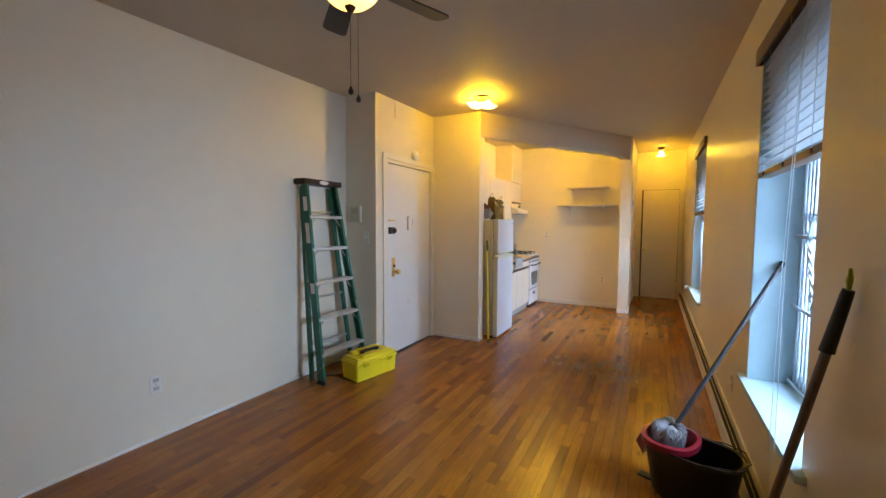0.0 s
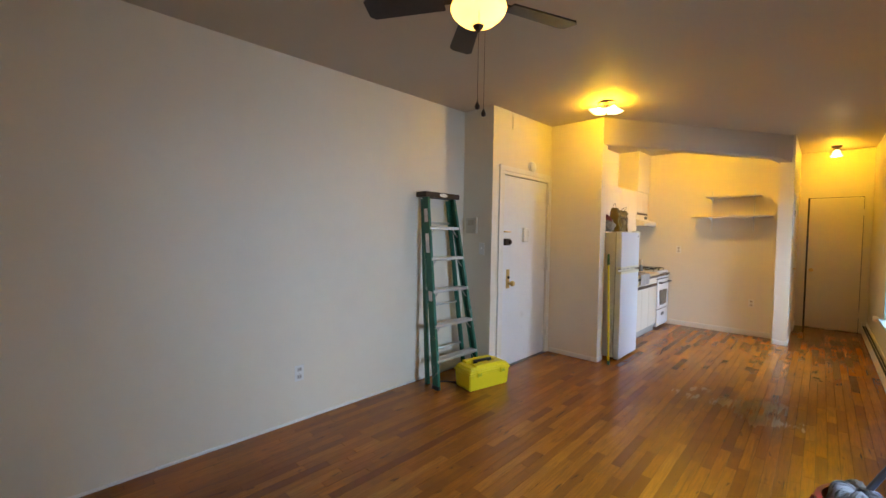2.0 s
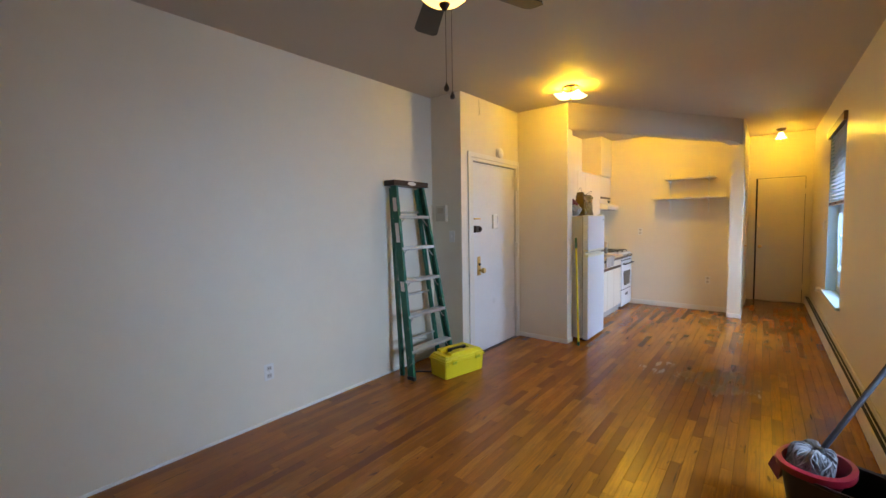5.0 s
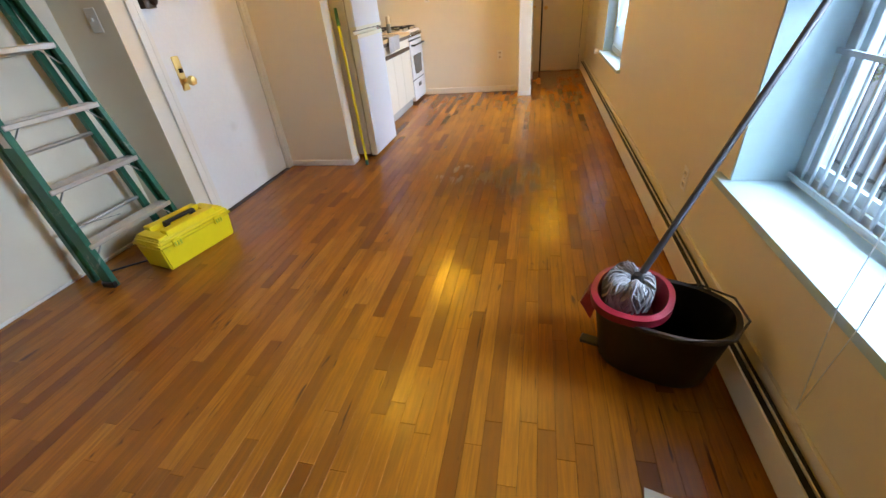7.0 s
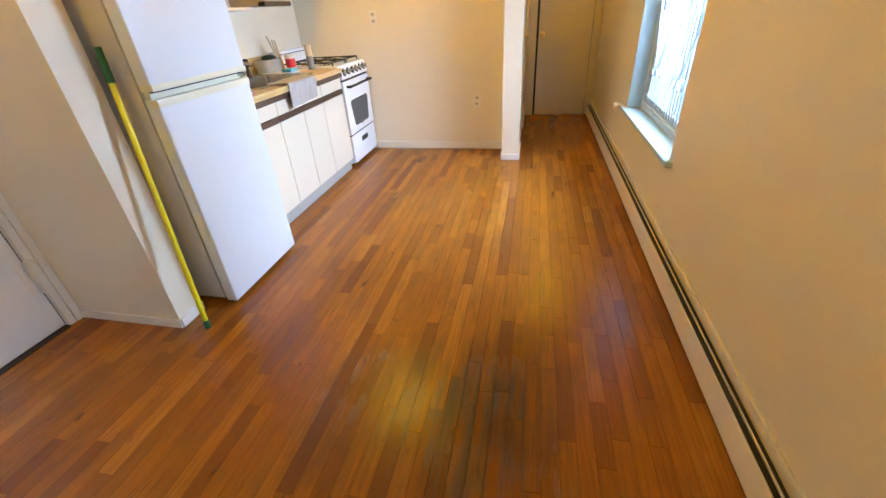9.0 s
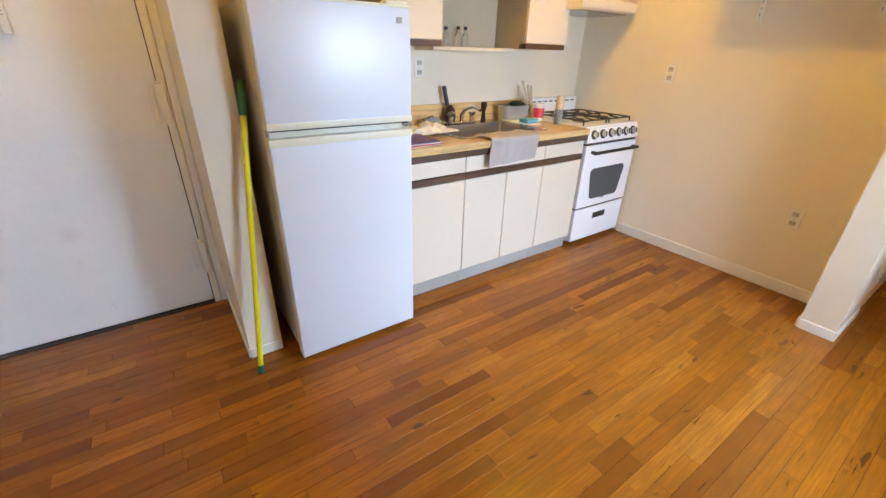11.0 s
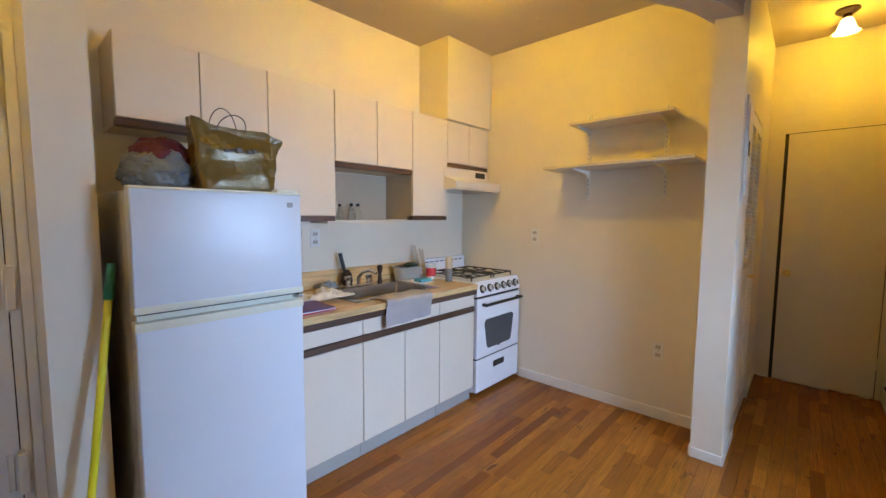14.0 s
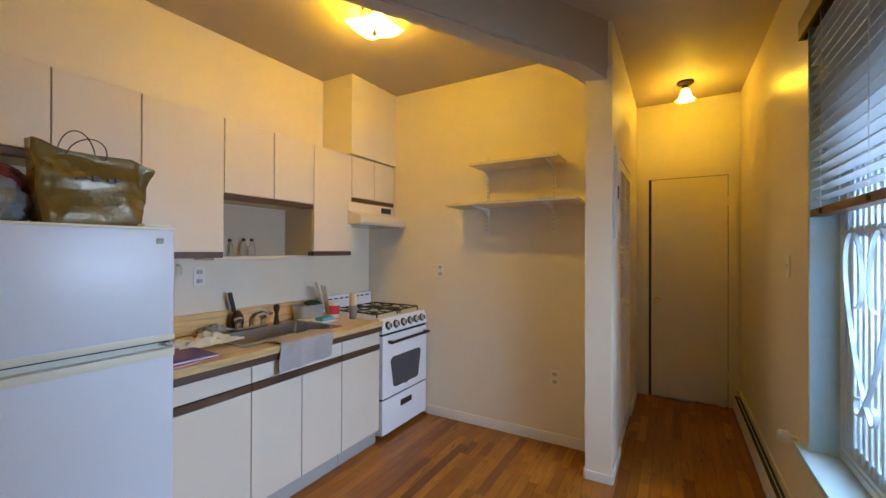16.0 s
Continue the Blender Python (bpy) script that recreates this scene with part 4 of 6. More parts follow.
switch((-2.49, COL_Y, 1.255), "-y", "white toggle switch on the return wall")
switch((XR, 7.76, 1.30), "-x", "white toggle switch beside the hall window")
t = thing("intercom", (-2.61, COL_Y, 1.49), "old beige intercom box on the wall", "intercom")
part("case", block(-2.675, -2.545, COL_Y - 0.035, COL_Y - 0.001, 1.41, 1.57, 0.006, 2), BEIGEBOX, t)
part("speaker", block(-2.65, -2.57, COL_Y - 0.038, COL_Y - 0.034, 1.49, 1.55, 0.002), CARCASS, t)
t = thing("smoke_detector", (DOOR_X, 4.69, 2.155), "round white smoke detector above the door", "smoke detector")
part("base", lathe([(0.062, 0.001), (0.062, 0.014), (0.05, 0.016)], (DOOR_X, 4.69, 2.155), 28, "x"), PLATE, t)
part("cap", lathe([(0.052, 0.014), (0.056, 0.030), (0.040, 0.042), (0.004, 0.044)], (DOOR_X, 4.69, 2.155), 28, "x"), PLATE, t)
t = thing("heater_valve", (XR, 7.6, 0.47), "white thermostat knob by the sill", "valve")
part("stem", rod((XR, 7.6, 0.49), (XR - 0.03, 7.6, 0.49), 0.014, 12), PLATE, t)
part("head", lathe([(0.02, -0.075), (0.028, -0.07), (0.030, -0.035), (0.022, -0.028)], (XR, 7.6, 0.49), 16, "x"), PLATE, t)
solid("ceiling_hook", tube(bmesh.new(), [(DOOR_X + 0.002, 4.3, 2.66), (DOOR_X + 0.004, 4.305, 2.60), (DOOR_X + 0.004, 4.31, 2.54), (DOOR_X + 0.004, 4.30, 2.50)], 0.003, 6), TRIM, "short painted wire end on the wall", "wire")

# ---- kitchen: upper cabinets ----
UX = -2.12
UT = 2.11


def upper(y0, y1, z0, doors, label):
    t = thing("wall_cabinet", (KX, y0, z0), label, "cabinet", "upper cabinets")
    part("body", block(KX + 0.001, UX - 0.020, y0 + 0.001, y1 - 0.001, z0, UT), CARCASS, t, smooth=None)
    w = (y1 - y0) / doors
    for i in range(doors):
        a, b = y0 + w * i + 0.0025, y0 + w * (i + 1) - 0.0025
        d = part("door", block(UX - 0.018, UX, a, b, z0 + 0.030, UT - 0.001, 0.0015), LAMINATE, t)
    part("finger_pull", block(UX - 0.060, UX - 0.004, y0 + 0.001, y1 - 0.001, z0 - 0.004, z0 + 0.027, 0.002), WALNUT, t, "dark walnut finger-pull strip")
    return t


upper(5.40, 6.03, 1.735, 2, "almond laminate cabinet over the fridge with dark bottom strip")
upper(6.03, 6.43, 1.335, 1, "tall almond laminate cabinet with dark bottom strip")
upper(6.43, 7.07, 1.665, 2, "almond laminate cabinet above an open cubby")
upper(7.07, 7.445, 1.340, 1, "tall narrow almond laminate cabinet beside the hood")
upper(7.445, 7.985, 1.760, 2, "small almond laminate cabinet over the range hood")
t = thing("cubby_shelf", (KX, 6.43, 1.315), "cream open shelf below the short cabinet", "shelf")
part("shelf_board", block(KX + 0.007, UX - 0.10, 6.432, 7.04, 1.315, 1.335, 0.002), LAMINATE, t)
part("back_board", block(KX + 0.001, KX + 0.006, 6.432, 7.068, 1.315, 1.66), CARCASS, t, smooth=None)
solid("soffit", prism([(KX, 7.43), (UX + 0.012, 7.43), (UX + 0.012, KY), (KX, KY)], UT + 0.012, lambda x, y: ceil_z(x, y) + 0.02), CREAM, "boxed cream soffit above the hood cabinet", "soffit", kind="structure", smooth=None)

# range hood
t = thing("range_hood", (KX, 7.43, 1.60), "cream enamel range hood under the cabinet", "range hood")
bm = bmesh.new()
q = [(KX + 0.001, 1.752), (UX + 0.005, 1.752), (UX + 0.005, 1.675), (-1.985, 1.640), (-1.985, 1.585), (-2.0, 1.575), (KX + 0.001, 1.575)]
va = [bm.verts.new((x, 7.40, z)) for x, z in q]
vb = [bm.verts.new((x, 7.985, z)) for x, z in q]
bm.faces.new(va)
bm.faces.new(vb[::-1])
for i in range(7):
    bm.faces.new((va[i], vb[i], vb[(i + 1) % 7], va[(i + 1) % 7]))
bmesh.ops.bevel(bm, geom=bm.edges[:], offset=0.004, segments=1, affect="EDGES")
part("canopy", bm, LAMINATE, t)
part("switch_panel", block(UX + 0.004, UX + 0.008, 7.80, 7.93, 1.69, 1.735), BLACK, t, "black switch strip", smooth=None)
part("filter", block(KX + 0.08, -2.03, 7.44, 7.94, 1.568, 1.576), STEEL, t, smooth=None)
part("lamp_knob", block(KX + 0.03, KX + 0.10, 7.36, 7.40, 1.50, 1.52, 0.003), BLACK, t)

# ---- kitchen: base cabinets and worktop ----
BX, TOPZ = -1.775, 0.872


def base(y0, y1, doors, label):
    t = thing("base_cabinet", (KX, y0, 0), label, "cabinet", "base cabinets")
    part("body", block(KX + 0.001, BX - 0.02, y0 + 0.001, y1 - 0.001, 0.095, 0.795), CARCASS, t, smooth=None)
    part("toe_kick", block(KX + 0.05, BX - 0.035, y0 + 0.001, y1 - 0.001, 0.0, 0.095), TOEKICK, t, smooth=None)
    part("drawer_front", block(BX - 0.018, BX, y0 + 0.0025, y1 - 0.0025, 0.712, 0.798, 0.0015), LAMINATE, t)
    part("finger_pull", block(BX - 0.030, BX + 0.004, y0 + 0.001, y1 - 0.001, 0.672, 0.708, 0.002), WALNUT, t, "dark walnut finger-pull strip")
    w = (y1 - y0) / doors
    for i in range(doors):
        part("door", block(BX - 0.018, BX, y0 + w * i + 0.0025, y0 + w * (i + 1) - 0.0025, 0.10, 0.668, 0.0015), LAMINATE, t)
    return t


base(5.965, 6.365, 1, "almond laminate base cabinet with drawer beside the fridge")
base(6.365, 6.99, 2, "almond laminate sink cabinet with two doors")
base(6.99, 7.365, 1, "narrow almond laminate base cabinet next to the stove")

# worktop with a cut-out for the sink
SY0, SY1, SX0, SX1 = 6.40, 7.06, -2.33, -1.87
t = thing("worktop", (KX, 5.965, 0.80), "butcher-block laminate worktop with dark edge strip", "worktop")
bm = bmesh.new()
CX = BX + 0.02
box(bm, KX + 0.001, SX0, 5.962, 7.372, 0.836, TOPZ)
box(bm, SX1, CX, 5.962, 7.372, 0.836, TOPZ)
box(bm, SX0, SX1, 5.962, SY0, 0.836, TOPZ)
box(bm, SX0, SX1, SY1, 7.372, 0.836, TOPZ)
part("top", bm, BUTCHER, t, smooth=None)
part("edge_strip", block(CX - 0.03, CX - 0.003, 5.962, 7.372, 0.800, 0.836), WALNUT, t, "dark walnut edge strip", smooth=None)
part("backsplash", block(KX + 0.001, KX + 0.020, 5.962, 7.372, TOPZ, 0.995, 0.003), BUTCHER, t)
part("front_lip", block(CX, CX + 0.004, 5.962, 7.372, 0.838, TOPZ - 0.001), BUTCHER, t, smooth=None)

# sink and tap
t = thing("kitchen_sink", (-2.1, 6.7, TOPZ), "drop-in stainless steel kitchen sink, single bowl", "sink")
bm = bmesh.new()
r0 = [(SX0 - 0.015, SY0 - 0.015), (SX1 + 0.015, SY0 - 0.015), (SX1 + 0.015, SY1 + 0.015), (SX0 - 0.015, SY1 + 0.015)]
r1 = [(SX0 + 0.07, SY0 + 0.02), (SX1 - 0.02, SY0 + 0.02), (SX1 - 0.02, SY1 - 0.02), (SX0 + 0.07, SY1 - 0.02)]
r2 = [(SX0 + 0.09, SY0 + 0.05), (SX1 - 0.05, SY0 + 0.05), (SX1 - 0.05, SY1 - 0.05), (SX0 + 0.09, SY1 - 0.05)]
rings = [[bm.verts.new((x, y, z)) for x, y in r] for r, z in ((r0, TOPZ + 0.001), (r0, TOPZ + 0.006), (r1, TOPZ + 0.004), (r2, TOPZ - 0.165))]
for a, b in zip(rings, rings[1:]):
    for i in range(4):
        bm.faces.new((a[i], a[(i + 1) % 4], b[(i + 1) % 4], b[i]))
bm.faces.new(rings[-1])
bmesh.ops.bevel(bm, geom=[e for e in bm.edges if abs(e.verts[0].co.z - e.verts[1].co.z) > 0.1 or max(v.co.z for v in e.verts) < 0.8], offset=0.03, segments=3, affect="EDGES")
part("basin", bm, STEEL, t)
part("drain", lathe([(0.045, 0), (0.042, 0.004), (0.03, 0.002), (0.004, 0.001)], (-2.07, 6.73, TOPZ - 0.164), 20), CHROME, t)
t = thing("kitchen_tap", (-2.30, 6.74, TOPZ), "chrome two-handle kitchen tap with short spout", "tap")
tx, ty = -2.30, 6.72
part("base_plate", block(tx - 0.025, tx + 0.025, ty - 0.11, ty + 0.11, TOPZ + 0.006, TOPZ + 0.020, 0.006, 2), CHROME, t)
for s in (-1, 1):
    h = part("valve", lathe([(0.018, 0.018), (0.016, 0.05), (0.010, 0.056)], (tx, ty + s * 0.085, TOPZ), 16), CHROME, t)
    part("handle", lathe([(0.012, 0.052), (0.026, 0.060), (0.027, 0.075), (0.016, 0.085), (0.003, 0.087)], (tx, ty + s * 0.085, TOPZ), 10), CHROME, h)
part("spout", tube(bmesh.new(), [(tx, ty, TOPZ + 0.015), (tx, ty, TOPZ + 0.06), (tx + 0.03, ty + 0.01, TOPZ + 0.10), (tx + 0.10, ty + 0.02, TOPZ + 0.125), (tx + 0.16, ty + 0.03, TOPZ + 0.105)], 0.012, 12), CHROME, t)
part("sprayer", lathe([(0.020, 0.006), (0.016, 0.03), (0.012, 0.07), (0.020, 0.10), (0.022, 0.125), (0.010, 0.135)], (tx, ty + 0.19, TOPZ), 14), BRONZE, t, "dark side sprayer")

# ---- stove ----
ST0, ST1, SFX, STZ = 7.388, 7.982, -1.775, 0.872
t = thing("gas_stove", (SFX, ST0, 0), "white enamel gas stove with black grates and six knobs", "stove")
part("body", block(KX + 0.03, SFX - 0.035, ST0, ST1, 0.03, STZ - 0.012, 0.004), STOVE, t)
part("cooktop", block(KX + 0.03, SFX - 0.02, ST0, ST1, STZ - 0.012, STZ + 0.006, 0.006, 2), STOVE, t)
bm = bmesh.new()
q = [(SFX - 0.05, 0.765), (SFX + 0.004, 0.770), (SFX + 0.006, 0.79), (SFX - 0.012, 0.862), (SFX - 0.03, STZ + 0.004), (SFX - 0.06, STZ + 0.004)]
va = [bm.verts.new((x, ST0, z)) for x, z in q]
vb = [bm.verts.new((x, ST1, z)) for x, z in q]
bm.faces.new(va)
bm.faces.new(vb[::-1])
for i in range(6):
    bm.faces.new((va[i], vb[i], vb[(i + 1) % 6], va[(i + 1) % 6]))
part("control_panel", bm, STOVE, t)
for y in (0.075, 0.17, 0.265, 0.355, 0.44, 0.525):
    k = part("knob", lathe([(0.022, 0.0), (0.022, 0.010), (0.018, 0.014), (0.017, 0.030), (0.004, 0.032)], (0, 0, 0), 20, "x"), CHROME, t, "grey metal stove knob", local=True)
    k.matrix_local = pose(-0.003, y, 0.822, 0, -12, 0)
    part("knob_ring", lathe([(0.031, -0.003), (0.031, 0.005), (0.022, 0.006)], (0, 0, 0), 20, "x"), BLACK, k, local=True)
    part("pointer", block(0.028, 0.034, -0.004, 0.004, -0.018, 0.018, 0.002), BLACK, k, local=True)
d = part("oven_door", block(SFX - 0.035, SFX + 0.006, ST0 + 0.004, ST1 - 0.004, 0.298, 0.752, 0.006, 2), STOVE, t)
bm = bmesh.new()
q = []
for cy, cz, a0 in ((0.405, 0.185, -90), (0.435, 0.345, 0), (0.105, 0.345, 90), (0.135, 0.185, 180)):
    for i in range(6):
        a = radians(a0 + 18 * i)
        q.append((ST0 + 0.028 + cy + 0.035 * math.cos(a), 0.205 + cz + 0.035 * math.sin(a)))
va = [bm.verts.new((SFX + 0.004, y, z)) for y, z in q]
vb = [bm.verts.new((SFX + 0.0085, y, z)) for y, z in q]
bm.faces.new(vb)
for i in range(len(q)):
    bm.faces.new((va[i], va[(i + 1) % len(q)], vb[(i + 1) % len(q)], vb[i]))
part("oven_window", bm, OVENGLASS, d, "dark oven glass")
part("maker_badge", block(SFX + 0.006, SFX + 0.0078, ST0 + 0.275, ST0 + 0.315, 0.345, 0.354), INK, d, smooth=None)
h = part("handle", rod((SFX + 0.045, ST0 + 0.06, 0.705), (SFX + 0.045, ST1 - 0.03, 0.705), 0.011, 12), BLACK, t, "black oven handle")
for y in (ST0 + 0.075, ST1 - 0.045):
    part("handle_post", block(SFX + 0.004, SFX + 0.045, y - 0.012, y + 0.012, 0.695, 0.715, 0.003), BLACK, h)
part("drawer", block(SFX - 0.035, SFX + 0.004, ST0 + 0.004, ST1 - 0.004, 0.035, 0.285, 0.006, 2), STOVE, t)
part("drawer_gap", block(SFX - 0.03, SFX - 0.002, ST0 + 0.006, ST1 - 0.006, 0.286, 0.297), SHADOWGAP, t, smooth=None)
part("door_gap", block(SFX - 0.03, SFX - 0.002, ST0 + 0.006, ST1 - 0.006, 0.753, 0.764), SHADOWGAP, t, smooth=None)
part("drawer_pull", block(SFX + 0.003, SFX + 0.007, ST0 + 0.225, ST0 + 0.375, 0.185, 0.232, 0.002), BLACK, t, "black drawer pull")
bm = block(KX + 0.012, KX + 0.05, ST0 + 0.012, ST1 - 0.004, STZ, 1.005, 0.012, 3)
g = part("backguard", bm, STOVE, t)
for i in range(8):
    y = ST0 + 0.06 + 0.064 * i
    part("vent_slot", block(KX + 0.049, KX + 0.052, y, y + 0.042, 0.972, 0.981), BLACK, g, smooth=None)
for y in (ST0 + 0.05, ST1 - 0.05):
    for x in (KX + 0.1, SFX - 0.1):
        part("foot", rod((x, y, 0), (x, y, 0.035), 0.018, 10), BLACK, t)
for gy in (ST0 + 0.155, ST1 - 0.155):
    bm = bmesh.new()
    x0, x1, y0, y1, z = KX + 0.11, SFX - 0.07, gy - 0.125, gy + 0.125, STZ + 0.034
    tube(bm, [(x0, y0, z), (x1, y0, z), (x1, y1, z), (x0, y1, z)], 0.0055, 6, closed=True)
    tube(bm, [((x0 + x1) / 2, y0, z), ((x0 + x1) / 2, y1, z)], 0.005, 6)
    for bx in (x0 + 0.13, x1 - 0.13):
        for sy in (-1, 1):
            tube(bm, [(bx, gy + sy * 0.125, z), (bx, gy + sy * 0.045, z + 0.004)], 0.005, 6)
        for sx in (-1, 1):
            tube(bm, [(bx + sx * 0.125, gy, z), (bx + sx * 0.045, gy, z + 0.004)], 0.005, 6)
    for x in (x0, x1):
        for y in (y0, y1):
            tube(bm, [(x, y, z), (x, y, STZ + 0.004)], 0.0055, 6)
    part("grate", bm, IRON, t, "black iron grate")
    for bx in (x0 + 0.13, x1 - 0.13):
        b = part("burner", lathe([(0.055, 0.004), (0.055, 0.008), (0.034, 0.010), (0.032, 0.018), (0.006, 0.018)], (bx, gy, STZ), 20), CHROME, t)
        part("burner_cap", lathe([(0.03, 0.018), (0.031, 0.024), (0.024, 0.028), (0.003, 0.029)], (bx, gy, STZ), 20), IRON, b)

# ---- fridge ----
FY0, FY1, FX, FH = 5.333, 5.917, -1.593, 1.456
t = thing("fridge", (FX, FY0, 0), "white top-freezer fridge with yellowed door trim", "fridge")
part("cabinet", block(-2.30, FX - 0.075, FY0 + 0.008, FY1 - 0.004, 0.03, FH - 0.012, 0.006, 2), FRIDGE_SHADE, t)
part("gasket", block(FX - 0.075, FX - 0.060, FY0 + 0.016, FY1 - 0.014, 0.06, FH - 0.02), INKGREY, t, smooth=None)
up = part("freezer_door", block(FX - 0.060, FX, FY0, FY1, 1.045, FH - 0.006, 0.010, 3), FRIDGE, t)
lo = part("fridge_door", block(FX - 0.060, FX, FY0, FY1, 0.022, 1.000, 0.010, 3), FRIDGE, t)
part("top_trim", block(FX - 0.062, FX + 0.002, FY0 - 0.001, FY1 + 0.001, FH - 0.010, FH, 0.003), FRIDGE_TRIM, up, "yellowed plastic trim")
part("edge_trim", block(FX - 0.055, FX + 0.003, FY0 - 0.001, FY1 + 0.001, 1.037, 1.061, 0.004, 2), FRIDGE_TRIM, up, "yellowed plastic trim")
part("edge_trim", block(FX - 0.055, FX + 0.003, FY0 - 0.001, FY1 + 0.001, 0.977, 1.007, 0.004, 2), FRIDGE_TRIM, lo, "yellowed plastic trim")
part("handle_recess", block(FX - 0.058, FX - 0.034, FY0 + 0.012, FY1 - 0.012, 1.003, 1.041), FRIDGE_TRIM, t, "pale recessed grip", smooth=None)
part("door_slit", block(FX - 0.033, FX - 0.010, FY0 + 0.012, FY1 - 0.012, 1.031, 1.0365), SHADOWGAP, t, "black strip for the shade between the doors", smooth=None)
part("hinge_cap", block(FX - 0.055, FX - 0.005, FY1 - 0.10, FY1 - 0.012, FH, FH + 0.012, 0.003), FRIDGE_TRIM, t)
part("mid_hinge", block(FX - 0.05, FX + 0.001, FY1 - 0.030, FY1 + 0.001, 1.015, 1.031, 0.003), STEEL, t)
part("maker_badge", block(FX - 0.001, FX + 0.002, FY1 - 0.062, FY1 - 0.038, 1.396, 1.416, 0.001), INKGREY, up)
part("kick_grille", block(FX - 0.07, FX - 0.03, FY0 + 0.02, FY1 - 0.02, 0.006, 0.020), BLACK, t, smooth=None)
for y in (FY0 + 0.05, FY1 - 0.05):
    for x in (-2.25, FX - 0.1):
        part("foot", rod((x, y, 0), (x, y, 0.032), 0.015, 10), BLACK, t)

# ---- bracket shelves on the kitchen wall ----
t = thing("bracket_shelf", (-0.96, KY, 1.7), "two white bracket shelves on slotted wall standards", "shelf")
for x in (-1.215, -0.705):
    s = part("standard", block(x - 0.012, x + 0.012, KY - 0.011, KY - 0.001, 1.50, 2.11), TRIM, t, smooth=None)
    for z in [1.53 + 0.032 * i for i in range(18)]:
        part("slot", block(x - 0.003, x + 0.003, KY - 0.0122, KY - 0.0105, z, z + 0.014), INKGREY, s, smooth=None)
    for z, dpt in ((1.705, 0.27), (2.00, 0.22)):
        bm = bmesh.new()
        q = [(KY - 0.011, z - 0.002), (KY - dpt, z - 0.002), (KY - dpt, z - 0.010), (KY - 0.06, z - 0.026), (KY - 0.011, z - 0.060)]
        va = [bm.verts.new((x - 0.004, y, zz)) for y, zz in q]
        vb = [bm.verts.new((x + 0.004, y, zz)) for y, zz in q]
        bm.faces.new(va)
        bm.faces.new(vb[::-1])
        for i in range(5):
            bm.faces.new((va[i], vb[i], vb[(i + 1) % 5], va[(i + 1) % 5]))
        part("bracket", bm, TRIM, t)
part("shelf_board", block(-1.432, -0.487, KY - 0.30, KY - 0.013, 1.704, 1.722, 0.002), SHELFBOARD, t)
part("shelf_board", block(-1.265, -0.615, KY - 0.25, KY - 0.013, 1.999, 2.017, 0.002), SHELFBOARD, t)


# ---- loose things: living end ----
def beam(p0, p1, wx, wy):
    """A straight bar between two points, its section square to the world's x and y."""
    bm = bmesh.new()
    vs = []
    for p in (p0, p1):
        for dx, dy in ((-1, -1), (1, -1), (1, 1), (-1, 1)):
            vs.append(bm.verts.new((p[0] + dx * wx / 2, p[1] + dy * wy / 2, p[2])))
    for f in ((3, 2, 1, 0), (4, 5, 6, 7), (0, 1, 5, 4), (1, 2, 6, 5), (2, 3, 7, 6), (3, 0, 4, 7)):
        bm.faces.new([vs[i] for i in f])
    return bm


def mixp(a, b, f):
    return tuple(p + (q - p) * f for p, q in zip(a, b))


# stepladder, folded and leaning on the wall
t = thing("stepladder", (-2.52, 3.6, 0), "folded green fibreglass stepladder with worn aluminium steps", "ladder")
LB, LT = (-2.455, 3.30, 0.0), (-2.655, 3.325, 1.75)
RB, RT = (-2.455, 3.905, 0.0), (-2.655, 3.70, 1.75)
for a, b, s in ((LB, LT, 1), (RB, RT, -1)):
    r = part("front_rail", beam(a, b, 0.070, 0.008), GREEN, t, "green fibreglass rail")
    for dx in (-0.032, 0.032):
        part("flange", beam((a[0] + dx, a[1] + s * 0.012, a[2]), (b[0] + dx, b[1] + s * 0.012, b[2]), 0.007, 0.026), GREEN, r)
    part("foot", block(a[0] - 0.04, a[0] + 0.04, a[1] - 0.014, a[1] + 0.014, 0.0, 0.035, 0.004), BLACK, r)
    for f0, f1 in ((0.70, 0.80), (0.86, 0.93), (0.45, 0.50)):
        m0, m1 = mixp(a, b, f0), mixp(a, b, f1)
        part("sticker", beam((m0[0] + 0.002, m0[1] - s * 0.0046, m0[2]), (m1[0] + 0.002, m1[1] - s * 0.0046, m1[2]), 0.045, 0.001), PLATE, r)
BL0, BT0 = (-2.60, 3.335, 0.005), (-2.700, 3.345, 1.72)
BR0, BT1 = (-2.60, 3.86, 0.005), (-2.700, 3.68, 1.72)
for a, b in ((BL0, BT0), (BR0, BT1)):
    part("rear_rail", beam(a, b, 0.030, 0.034), GREEN, t, "green fibreglass rear rail")
for z in (0.26, 0.57, 0.885, 1.18, 1.465):
    f = z / 1.75
    a, b = mixp(LB, LT, f), mixp(RB, RT, f)
    st = part("step", block(a[0] - 0.048, a[0] + 0.042, a[1] + 0.006, b[1] - 0.006, z - 0.028, z, 0.004), ALUMINIUM, t, "worn aluminium step")
    bm = bmesh.new()
    for k in range(5):
        box(bm, a[0] - 0.040 + 0.017 * k, a[0] - 0.034 + 0.017 * k, a[1] + 0.03, b[1] - 0.03, z, z + 0.002)
    part("tread_ribs", bm, ALUMINIUM, st, smooth=None)
    for y, s in ((a[1] + 0.01, 1), (b[1] - 0.01, -1)):
        part("knee_brace", beam((a[0] + 0.02, y, z - 0.10), (a[0] + 0.02, y + s * 0.07, z - 0.024), 0.012, 0.004), ALUMINIUM, st)
